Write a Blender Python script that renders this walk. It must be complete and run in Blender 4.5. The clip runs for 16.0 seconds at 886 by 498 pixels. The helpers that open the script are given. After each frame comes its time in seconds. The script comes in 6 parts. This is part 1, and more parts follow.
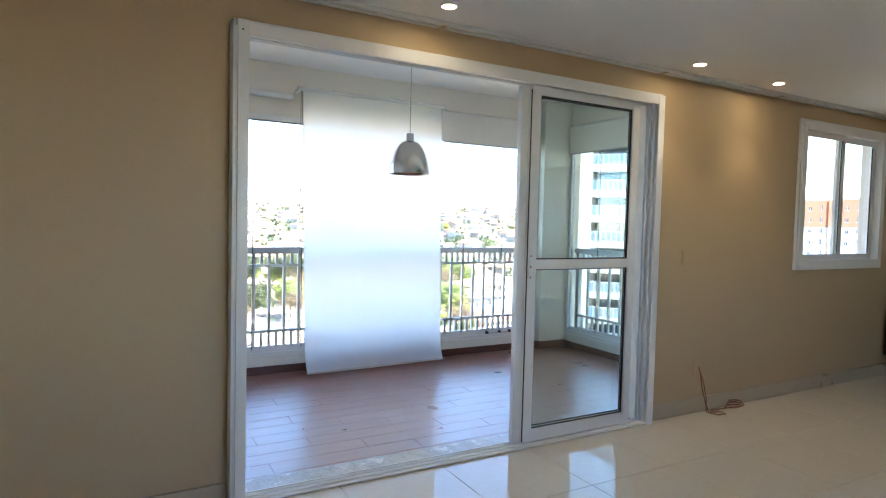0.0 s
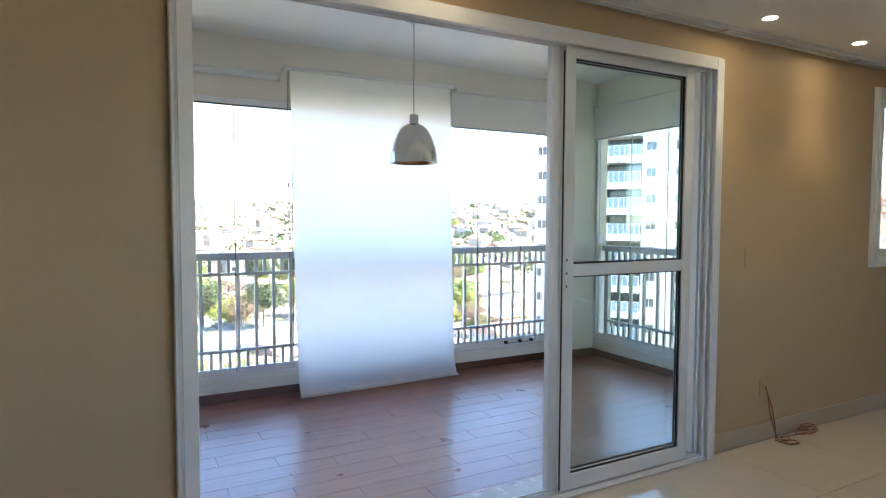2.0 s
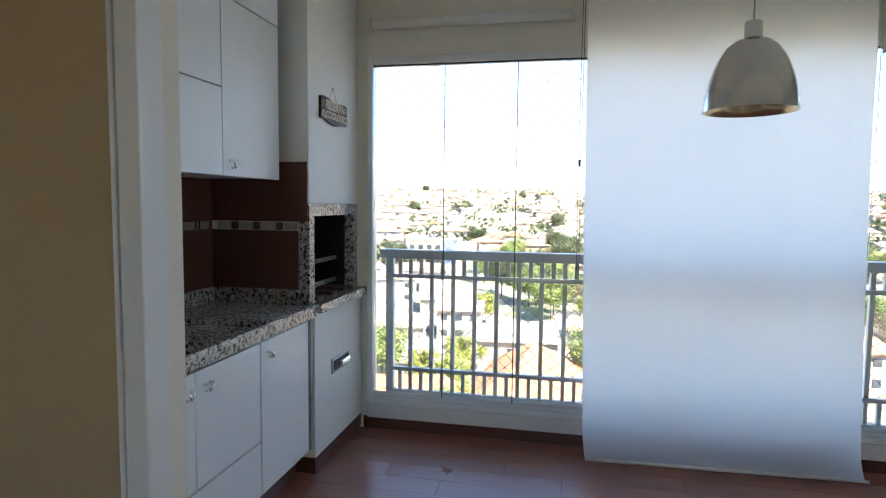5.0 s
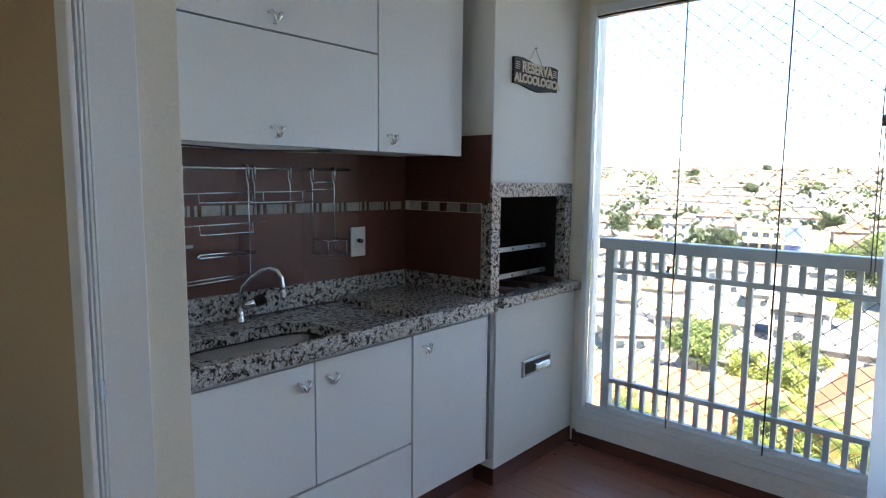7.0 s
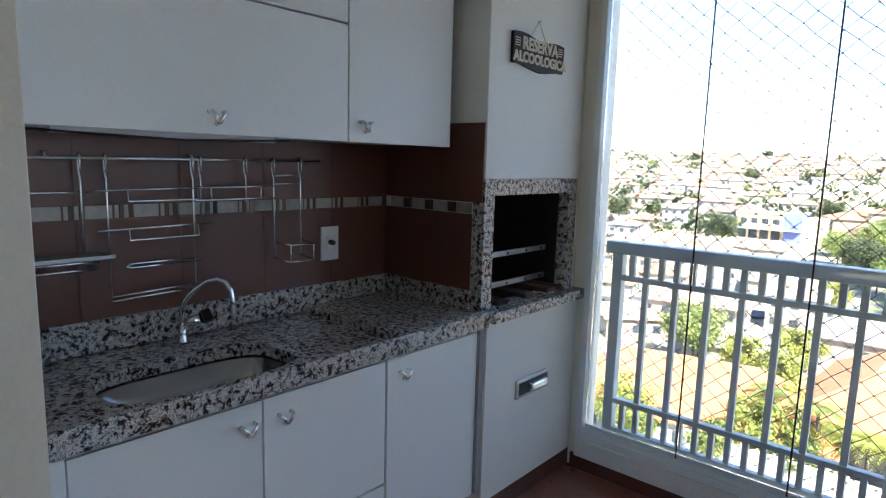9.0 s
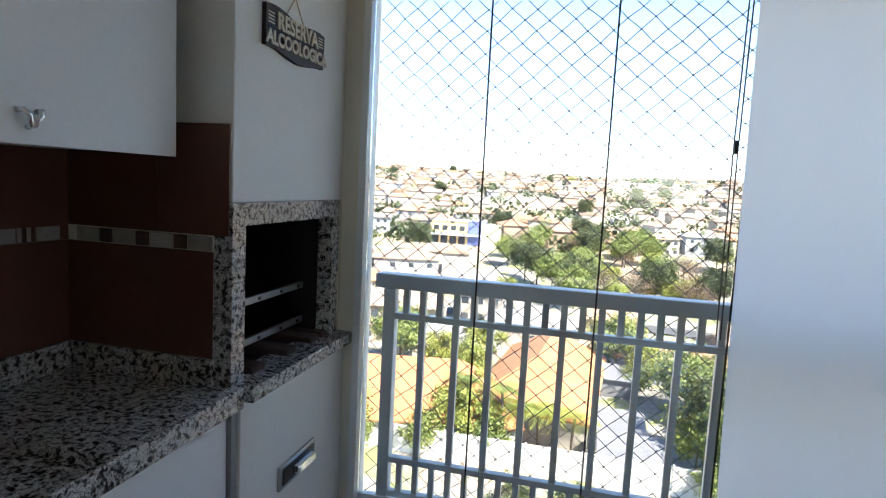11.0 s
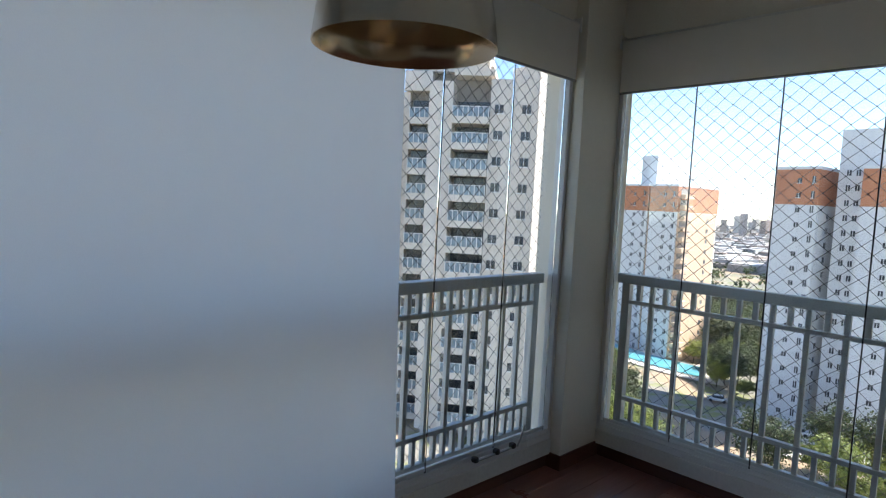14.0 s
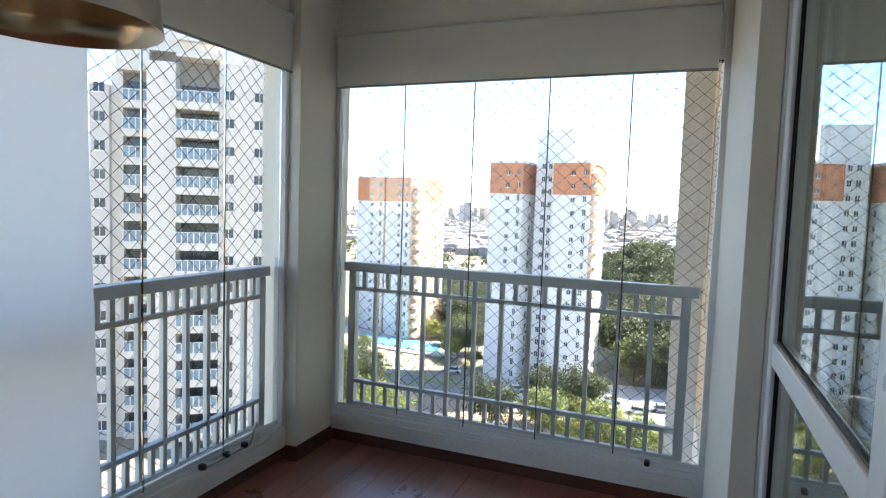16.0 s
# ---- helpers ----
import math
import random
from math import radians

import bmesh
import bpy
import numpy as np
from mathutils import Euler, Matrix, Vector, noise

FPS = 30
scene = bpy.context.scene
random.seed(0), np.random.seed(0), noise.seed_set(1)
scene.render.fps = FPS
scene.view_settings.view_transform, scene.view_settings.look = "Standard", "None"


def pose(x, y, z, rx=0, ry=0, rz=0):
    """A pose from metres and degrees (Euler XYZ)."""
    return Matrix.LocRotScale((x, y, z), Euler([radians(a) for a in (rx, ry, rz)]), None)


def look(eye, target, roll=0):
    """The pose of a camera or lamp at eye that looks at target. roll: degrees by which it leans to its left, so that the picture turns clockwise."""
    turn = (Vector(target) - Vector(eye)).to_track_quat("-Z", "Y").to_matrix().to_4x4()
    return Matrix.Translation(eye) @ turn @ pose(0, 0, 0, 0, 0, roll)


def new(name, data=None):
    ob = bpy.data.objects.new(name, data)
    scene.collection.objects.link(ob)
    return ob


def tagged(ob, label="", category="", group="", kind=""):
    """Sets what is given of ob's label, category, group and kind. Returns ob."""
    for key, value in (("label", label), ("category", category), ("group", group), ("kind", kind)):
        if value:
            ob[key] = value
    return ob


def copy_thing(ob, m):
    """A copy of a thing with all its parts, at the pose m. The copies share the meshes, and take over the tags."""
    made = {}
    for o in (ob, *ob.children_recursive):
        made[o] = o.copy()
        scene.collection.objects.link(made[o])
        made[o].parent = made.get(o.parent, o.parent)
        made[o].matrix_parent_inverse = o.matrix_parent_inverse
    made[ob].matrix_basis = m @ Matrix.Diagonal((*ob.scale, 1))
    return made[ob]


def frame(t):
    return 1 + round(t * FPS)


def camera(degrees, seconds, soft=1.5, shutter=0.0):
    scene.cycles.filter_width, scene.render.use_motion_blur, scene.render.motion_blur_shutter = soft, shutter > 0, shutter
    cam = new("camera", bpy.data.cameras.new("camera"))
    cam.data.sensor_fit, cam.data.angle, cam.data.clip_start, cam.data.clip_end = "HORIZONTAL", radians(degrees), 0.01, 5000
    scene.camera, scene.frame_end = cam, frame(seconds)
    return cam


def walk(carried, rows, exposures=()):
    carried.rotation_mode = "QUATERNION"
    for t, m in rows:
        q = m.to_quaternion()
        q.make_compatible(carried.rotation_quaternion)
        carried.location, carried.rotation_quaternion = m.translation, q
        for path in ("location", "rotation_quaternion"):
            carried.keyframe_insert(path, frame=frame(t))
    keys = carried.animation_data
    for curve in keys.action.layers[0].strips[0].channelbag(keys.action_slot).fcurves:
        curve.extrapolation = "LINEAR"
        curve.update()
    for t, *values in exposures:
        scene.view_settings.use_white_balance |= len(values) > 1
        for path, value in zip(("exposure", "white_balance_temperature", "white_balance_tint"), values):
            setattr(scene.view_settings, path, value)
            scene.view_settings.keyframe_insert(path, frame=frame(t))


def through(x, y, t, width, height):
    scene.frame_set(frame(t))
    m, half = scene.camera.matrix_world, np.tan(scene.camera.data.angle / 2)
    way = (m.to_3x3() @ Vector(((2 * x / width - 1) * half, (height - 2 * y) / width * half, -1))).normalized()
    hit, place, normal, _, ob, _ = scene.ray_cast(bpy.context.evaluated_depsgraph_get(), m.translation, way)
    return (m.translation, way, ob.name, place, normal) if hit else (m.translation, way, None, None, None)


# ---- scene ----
cam = camera(73.2, 16.0, soft=1.15)
PATH = [
    (0, (0.371, 0.102, 1.374), (1.343, 1.847, 1.284), 1.4),
    (0.5, (0.37, 0.126, 1.376), (1.336, 1.875, 1.281), 1.2),
    (1, (0.356, 0.203, 1.353), (1.33, 1.947, 1.257), 0.7),
    (1.5, (0.516, 0.405, 1.357), (1.477, 2.156, 1.257), 0.3),
    (2, (0.701, 0.737, 1.383), (1.645, 2.497, 1.279), 0.2),
    (2.5, (0.837, 1.041, 1.386), (1.763, 2.81, 1.274), 0.3),
    (3, (0.986, 1.273, 1.360), (1.85, 3.075, 1.263), -0.1),
    (3.5, (1.201, 1.452, 1.393), (1.841, 3.344, 1.286), -0.1),
    (4, (1.368, 1.672, 1.403), (1.765, 3.629, 1.283), -0.3),
    (4.5, (1.575, 1.803, 1.399), (1.608, 3.799, 1.283), 0.1),
    (5, (1.735, 1.917, 1.401), (1.328, 3.869, 1.248), 0.6),
    (5.2, (1.786, 1.984, 1.374), (1.223, 3.897, 1.216), 0.5),
    (7.3, (2.063, 2.68, 1.406), (0.701, 4.124, 1.162), 0.8),
    (7.5, (2.066, 2.728, 1.419), (0.688, 4.155, 1.162), 1.0),
    (8, (2.047, 2.806, 1.416), (0.655, 4.215, 1.143), 1.2),
    (8.2, (2.017, 2.824, 1.437), (0.634, 4.24, 1.153), 1.2),
    (10.3, (1.544, 3.144, 1.465), (0.617, 4.9, 1.222), 2.6),
    (10.5, (1.507, 3.193, 1.473), (0.699, 5.007, 1.234), 2.8),
    (11, (1.406, 3.281, 1.474), (0.925, 5.21, 1.254), 3.0),
    (11.5, (1.309, 3.326, 1.477), (1.22, 5.312, 1.259), 2.9),
    (12, (1.332, 3.35, 1.474), (1.627, 5.316, 1.257), 3.3),
    (12.5, (1.403, 3.386, 1.485), (1.998, 5.287, 1.304), 3.7),
    (13, (1.519, 3.386, 1.462), (2.367, 5.19, 1.291), 3.1),
    (13.5, (1.612, 3.394, 1.47), (2.735, 5.042, 1.312), 3.0),
    (14, (1.701, 3.413, 1.477), (3.081, 4.852, 1.326), 2.9),
    (14.5, (1.725, 3.376, 1.49), (3.329, 4.562, 1.34), 2.8),
    (15, (1.714, 3.362, 1.476), (3.47, 4.309, 1.331), 3.0),
    (15.5, (1.717, 3.338, 1.479), (3.532, 4.167, 1.333), 2.5),
    (16, (1.726, 3.314, 1.479), (3.578, 4.055, 1.336), 1.9),
]
EXPOSURES = [(0.0, 1.30), (2.0, 1.12), (3.0, 0.95), (4.0, 0.68), (5.0, 0.46), (7.5, 0.52), (8.0, 0.50), (10.5, 0.0), (11.5, -0.22), (12.0, -0.47), (12.6, -0.68), (13.5, -1.04), (14.2, -0.80), (14.8, -0.46), (16.0, -0.05)]
BASE_STOPS = 2.72
KELVIN = [(0.0, 6200), (2.0, 6250), (5.0, 6600), (8.0, 6300), (11.0, 6650), (12.5, 6350), (16.0, 6750)]
walk(cam, [(t, look(eye, target, roll)) for t, eye, target, roll in PATH], [(t, e + BASE_STOPS, float(np.interp(t, [k for k, _ in KELVIN], [v for _, v in KELVIN])), 10) for t, e in EXPOSURES])

# ---- world and sun ----
SUN_ELEVATION, SUN_AZIMUTH = 48.0, 128.0  # azimuth clockwise from +y
world = bpy.data.worlds.new("sky")
scene.world = world
world.use_nodes = True
wn = world.node_tree.nodes
sky = wn.new("ShaderNodeTexSky")
sky.sky_type = "NISHITA"
sky.sun_disc = False
sky.sun_elevation = radians(SUN_ELEVATION)
sky.sun_rotation = radians(SUN_AZIMUTH)
sky.altitude, sky.air_density, sky.dust_density, sky.ozone_density = 2200, 0.9, 0.1, 1.5
wn["Background"].inputs["Strength"].default_value = 0.11
world.node_tree.links.new(sky.outputs[0], wn["Background"].inputs["Color"])
sun = new("sun", bpy.data.lights.new("sun", "SUN"))
sun.data.energy, sun.data.angle, sun.data.color = 3.8, radians(0.5), (1.0, 0.95, 0.88)
sa, se = radians(SUN_AZIMUTH), radians(SUN_ELEVATION)
sun.matrix_world = look((0, 0, 60), Vector((0, 0, 60)) - Vector((math.sin(sa) * math.cos(se), math.cos(sa) * math.cos(se), math.sin(se))))


# ---- materials ----
def nodes_of(name):
    m = bpy.data.materials.new(name)
    m.use_nodes = True
    return m, m.node_tree.nodes, m.node_tree.links, m.node_tree.nodes["Principled BSDF"]


def rgb(c, k=1.0):
    return (min(c[0] * k, 1), min(c[1] * k, 1), min(c[2] * k, 1), 1)


def noise_node(n, l, coord, scale, detail=4, rough=0.55):
    t = n.new("ShaderNodeTexNoise")
    t.inputs["Scale"].default_value, t.inputs["Detail"].default_value, t.inputs["Roughness"].default_value = scale, detail, rough
    l.new(coord, t.inputs["Vector"])
    return t.outputs["Fac"]


def coords(n, l, scale=(1, 1, 1), world_space=True):
    g = n.new("ShaderNodeNewGeometry") if world_space else n.new("ShaderNodeTexCoord")
    out = g.outputs["Position"] if world_space else g.outputs["Object"]
    mp = n.new("ShaderNodeMapping")
    mp.inputs["Scale"].default_value = scale
    l.new(out, mp.inputs["Vector"])
    return mp.outputs["Vector"]


def ramp(n, l, fac, stops):
    r = n.new("ShaderNodeValToRGB")
    e = r.color_ramp.elements
    while len(e) < len(stops):
        e.new(0.5)
    for el, (p, c) in zip(e, stops):
        el.position, el.color = p, rgb(c)
    l.new(fac, r.inputs["Fac"])
    return r.outputs["Color"]


def mixed(n, l, fac, a, b, blend="MIX"):
    m = n.new("ShaderNodeMix")
    m.data_type, m.blend_type = "RGBA", blend
    for sock, v in ((m.inputs[0], fac), (m.inputs[6], a), (m.inputs[7], b)):
        if hasattr(v, "links"):
            l.new(v, sock)
        else:
            sock.default_value = v
    return m.outputs[2]


def bumped(n, l, bsdf, height, strength, distance=0.01):
    b = n.new("ShaderNodeBump")
    b.inputs["Strength"].default_value, b.inputs["Distance"].default_value = strength, distance
    l.new(height, b.inputs["Height"])
    l.new(b.outputs[0], bsdf.inputs["Normal"])


def plain(name, c, rough=0.5, metal=0.0, var=0.06, grain=60.0, patch=1.5, bump=0.05, stretch=(1, 1, 1), pieces=0.0, coat=0.0, local=False):
    """Two scales of variation: fine grain and broad patches; pieces: variation from piece to piece."""
    m, n, l, b = nodes_of(name)
    co = coords(n, l, stretch, not local)
    fine, broad = noise_node(n, l, co, grain, 5), noise_node(n, l, co, patch, 3)
    col = ramp(n, l, fine, [(0.3, [x * (1 - var) for x in c]), (0.7, [x * (1 + var) for x in c])])
    tone = ramp(n, l, broad, [(0.3, [1 - var] * 3), (0.75, [1.0] * 3)])
    col = mixed(n, l, 1.0, col, tone, "MULTIPLY")
    if pieces:
        o = n.new("ShaderNodeObjectInfo")
        col = mixed(n, l, 1.0, col, ramp(n, l, o.outputs["Random"], [(0.0, [1 - pieces] * 3), (1.0, [1.0] * 3)]), "MULTIPLY")
    l.new(col, b.inputs["Base Color"])
    rr = ramp(n, l, broad, [(0.2, [max(rough - 0.06, 0.02)] * 3), (0.8, [min(rough + 0.06, 1)] * 3)])
    l.new(rr, b.inputs["Roughness"])
    b.inputs["Metallic"].default_value = metal
    b.inputs["Coat Weight"].default_value = coat
    if bump:
        bumped(n, l, b, fine, bump, 0.004)
    return m


def glass_material(name, tint, rough=0.0):
    m, n, l, b = nodes_of(name)
    g = n.new("ShaderNodeBsdfGlass")
    g.inputs["IOR"].default_value, g.inputs["Roughness"].default_value = 1.45, rough
    g.inputs["Color"].default_value = rgb(tint)
    l.new(g.outputs[0], n["Material Output"].inputs["Surface"])
    return m


def granite_material():
    m, n, l, b = nodes_of("speckled granite")
    co = coords(n, l)
    v = n.new("ShaderNodeTexVoronoi")
    v.inputs["Scale"].default_value = 120
    l.new(mixed(n, l, 0.25, co, noise_colour(n, l, co, 60)), v.inputs["Vector"])
    sep = n.new("ShaderNodeSeparateColor")
    l.new(v.outputs["Color"], sep.inputs[0])
    big = noise_node(n, l, co, 62, 4, 0.7)
    base = ramp(n, l, sep.outputs[0], [(0.0, (0.02, 0.018, 0.018)), (0.24, (0.06, 0.055, 0.05)), (0.30, (0.40, 0.37, 0.35)), (0.6, (0.62, 0.58, 0.55)), (1.0, (0.82, 0.80, 0.77))])
    dark = ramp(n, l, big, [(0.42, (0.06, 0.055, 0.055)), (0.51, (1, 1, 1))])
    l.new(mixed(n, l, 1.0, base, dark, "MULTIPLY"), b.inputs["Base Color"])
    b.inputs["Roughness"].default_value = 0.16
    return m


def noise_colour(n, l, co, scale):
    t = n.new("ShaderNodeTexNoise")
    t.inputs["Scale"].default_value = scale
    l.new(co, t.inputs["Vector"])
    return t.outputs["Color"]


def plank_material():
    m, n, l, b = nodes_of("brown wood-look porcelain")
    o = n.new("ShaderNodeObjectInfo")
    co = coords(n, l, (1.6, 22, 22))
    shift = n.new("ShaderNodeVectorMath")
    shift.operation = "ADD"
    l.new(co, shift.inputs[0])
    sc = n.new("ShaderNodeVectorMath")
    sc.operation = "SCALE"
    l.new(o.outputs["Random"], sc.inputs[0])
    sc.inputs["Scale"].default_value = 40
    l.new(sc.outputs[0], shift.inputs[1])
    grain = noise_node(n, l, shift.outputs[0], 2.2, 8, 0.65)
    col = ramp(n, l, grain, [(0.25, (0.24, 0.086, 0.056)), (0.55, (0.31, 0.118, 0.080)), (0.8, (0.38, 0.160, 0.112))])
    col = mixed(n, l, 1.0, col, ramp(n, l, o.outputs["Random"], [(0.0, [0.92] * 3), (1.0, [1.04] * 3)]), "MULTIPLY")
    l.new(col, b.inputs["Base Color"])
    wear = noise_node(n, l, coords(n, l), 3.0, 4)
    l.new(ramp(n, l, wear, [(0.3, [0.27] * 3), (0.8, [0.35] * 3)]), b.inputs["Roughness"])
    b.inputs["Specular IOR Level"].default_value = 0.9
    b.inputs["Coat Weight"].default_value, b.inputs["Coat Roughness"].default_value, b.inputs["Coat IOR"].default_value = 0.6, 0.26, 1.55
    bumped(n, l, b, grain, 0.05, 0.001)
    return m


def brushed_material(name, c, rough, axis=(3, 3, 500)):
    m, n, l, b = nodes_of(name)
    co = coords(n, l, axis, False)
    g = noise_node(n, l, co, 6, 4)
    l.new(ramp(n, l, g, [(0.3, [x * 0.95 for x in c]), (0.7, c)]), b.inputs["Base Color"])
    l.new(ramp(n, l, g, [(0.2, [rough * 0.92] * 3), (0.8, [rough * 1.1] * 3)]), b.inputs["Roughness"])
    b.inputs["Metallic"].default_value = 1.0
    b.inputs["Anisotropic"].default_value = 0.25
    return m


def fabric_material(name, c, through=0.5):
    m, n, l, b = nodes_of(name)
    co = coords(n, l, (1, 1, 1))
    weave = noise_node(n, l, coords(n, l, (900, 900, 250)), 1.0, 2)
    broad = noise_node(n, l, coords(n, l, (9, 9, 1.2)), 1.0, 3)
    col = mixed(n, l, 1.0, ramp(n, l, weave, [(0.3, [x * 0.97 for x in c]), (0.7, c)]), ramp(n, l, broad, [(0.3, [0.988] * 3), (0.7, [1.0] * 3)]), "MULTIPLY")
    d, t, mx = n.new("ShaderNodeBsdfDiffuse"), n.new("ShaderNodeBsdfTranslucent"), n.new("ShaderNodeMixShader")
    l.new(col, d.inputs["Color"]), l.new(col, t.inputs["Color"])
    mx.inputs[0].default_value = through
    l.new(d.outputs[0], mx.inputs[1]), l.new(t.outputs[0], mx.inputs[2])
    l.new(mx.outputs[0], n["Material Output"].inputs["Surface"])
    return m


def leaf_material(name, a, c):
    m, n, l, b = nodes_of(name)
    g = n.new("ShaderNodeNewGeometry")
    o = n.new("ShaderNodeObjectInfo")
    col = ramp(n, l, g.outputs["Random Per Island"], [(0.0, a), (1.0, c)])
    col = mixed(n, l, 1.0, col, ramp(n, l, o.outputs["Random"], [(0.0, (0.85, 0.92, 0.85)), (1.0, (1.2, 1.1, 0.9))]), "MULTIPLY")
    t, mx = n.new("ShaderNodeBsdfTranslucent"), n.new("ShaderNodeMixShader")
    l.new(col, b.inputs["Base Color"]), l.new(col, t.inputs["Color"])
    b.inputs["Roughness"].default_value = 0.6
    mx.inputs[0].default_value = 0.42
    l.new(b.outputs[0], mx.inputs[1]), l.new(t.outputs[0], mx.inputs[2])
    l.new(mx.outputs[0], n["Material Output"].inputs["Surface"])
    return m


def island_material(name, stops, rough=0.85, bump_scale=0.0, by_object=False, stretch=(1, 1, 1)):
    m, n, l, b = nodes_of(name)
    src = n.new("ShaderNodeObjectInfo").outputs["Random"] if by_object else n.new("ShaderNodeNewGeometry").outputs["Random Per Island"]
    col = ramp(n, l, src, stops)
    co = coords(n, l, stretch)
    broad = noise_node(n, l, co, 0.6, 5, 0.65)
    fine = noise_node(n, l, co, 5.0, 4, 0.6)
    col = mixed(n, l, 1.0, col, ramp(n, l, broad, [(0.3, [0.78] * 3), (0.7, [1.0] * 3)]), "MULTIPLY")
    col = mixed(n, l, 1.0, col, ramp(n, l, fine, [(0.3, [0.85] * 3), (0.7, [1.0] * 3)]), "MULTIPLY")
    l.new(col, b.inputs["Base Color"])
    b.inputs["Roughness"].default_value = rough
    if bump_scale:
        bumped(n, l, b, fine, bump_scale, 0.1)
    return m


BEIGE = plain("beige wall paint", (0.53, 0.395, 0.235), 0.55, var=0.03, grain=180, patch=1.2, bump=0.08)
CREAM = plain("cream balcony paint", (0.83, 0.79, 0.69), 0.6, var=0.035, grain=140, patch=1.6, bump=0.12)
WHITE_PLASTER = plain("white plaster", (0.84, 0.83, 0.79), 0.6, var=0.03, grain=90, patch=2.0, bump=0.15)
CEILING_WHITE = plain("white ceiling paint", (0.86, 0.86, 0.84), 0.75, var=0.025, grain=120, patch=1.0, bump=0.05)
ALUMINIUM = plain("white painted aluminium", (0.80, 0.81, 0.81), 0.32, var=0.03, grain=200, patch=3, bump=0.02)
SILL_WHITE = plain("white painted sill", (0.78, 0.77, 0.74), 0.45, var=0.05, grain=60, patch=4, bump=0.08)
GASKET = plain("black rubber gasket", (0.015, 0.015, 0.016), 0.5, var=0.1)
RAIL_GREY = plain("pale grey painted steel", (0.66, 0.69, 0.69), 0.4, var=0.05, grain=150, patch=4, bump=0.05)
PORCELAIN = plain("polished cream porcelain", (0.72, 0.67, 0.58), 0.07, var=0.03, grain=25, patch=1.5, bump=0.0, pieces=0.04)
JOINT = plain("tile joint", (0.45, 0.42, 0.36), 0.8, var=0.1)
SKIRT = plain("porcelain skirting", (0.50, 0.42, 0.31), 0.3, var=0.04)
THRESHOLD = plain("white granite threshold", (0.66, 0.65, 0.62), 0.25, var=0.28, grain=130, patch=12, bump=0.02)
PLANK = plank_material()
BROWN_TILE = plain("dark brown glazed tile", (0.130, 0.050, 0.033), 0.32, var=0.03, grain=18, patch=3, bump=0.02, pieces=0.02)
BROWN_JOINT = plain("brown joint", (0.085, 0.038, 0.026), 0.8, var=0.1)
CABINET_WHITE = plain("white laminate", (0.86, 0.87, 0.87), 0.38, var=0.02, grain=120, patch=1.5, bump=0.02)
CABINET_GREY = plain("grey laminate edge", (0.36, 0.36, 0.36), 0.5, var=0.05)
GRANITE = granite_material()
CHROME = plain("chrome", (0.86, 0.86, 0.87), 0.16, 1.0, var=0.03)
BOWL_STEEL = plain("brushed sink steel", (0.30, 0.31, 0.33), 0.17, 1.0, var=0.10, grain=120, stretch=(1, 8, 1))
STEEL = plain("stainless steel", (0.42, 0.43, 0.44), 0.34, 1.0, var=0.06, grain=160, stretch=(1, 8, 1))
SHADE_METAL = brushed_material("brushed aluminium shade", (0.64, 0.62, 0.58), 0.20)
SHADE_LINING = brushed_material("warm polished shade lining", (0.66, 0.50, 0.32), 0.22)
SOOT = plain("sooty refractory", (0.018, 0.017, 0.016), 0.9, var=0.3, grain=30)
SOOT_CLAY = plain("stained clay", (0.13, 0.075, 0.05), 0.85, var=0.3, grain=40)
FABRIC = fabric_material("white screen fabric", (0.965, 0.97, 0.975), 0.88)
BLIND_CREAM = fabric_material("cream screen fabric", (0.90, 0.88, 0.83), 0.25)
WHITE_PLASTIC = plain("white plastic", (0.78, 0.77, 0.74), 0.35, var=0.02)
BLACK_PLASTIC = plain("black plastic", (0.02, 0.02, 0.02), 0.45, var=0.1)
PANE = glass_material("clear glass", (0.985, 0.995, 0.99))
DOOR_PANE = glass_material("green tinted glass", (0.945, 0.982, 0.972))
NET_CORD = plain("grey net cord", (0.14, 0.14, 0.14), 0.8, var=0.1)
SIGN_WOOD = plain("dark burnt wood", (0.035, 0.022, 0.016), 0.6, var=0.25, grain=30, stretch=(1, 1, 8))
LETTER_CREAM = plain("cream letter paint", (0.72, 0.62, 0.48), 0.6, var=0.06)
CORD_BROWN = plain("brown cable", (0.30, 0.12, 0.07), 0.5, var=0.1)
DARK_WOOD = plain("dark stained wood", (0.045, 0.022, 0.014), 0.4, var=0.2, grain=20, stretch=(1, 1, 10))
BAND_TILE = plain("silver beige mosaic", (0.50, 0.45, 0.40), 0.22, var=0.12, grain=40, pieces=0.25)
BAND_DARK = plain("dark striped mosaic", (0.16, 0.10, 0.075), 0.22, var=0.12, grain=40, pieces=0.3)
GREY_RENDER = plain("grey exterior render", (0.62, 0.62, 0.61), 0.85, var=0.08, grain=25, patch=0.7, bump=0.3)


def lamp_material():
    m, n, l, b = nodes_of("warm lamp lens")
    b.inputs["Base Color"].default_value = (1, 0.9, 0.7, 1)
    b.inputs["Emission Color"].default_value = (1.0, 0.80, 0.50, 1)
    b.inputs["Emission Strength"].default_value = 9.0
    return m


LAMP_LENS = lamp_material()


# ---- building helpers ----
ORIGIN = {}


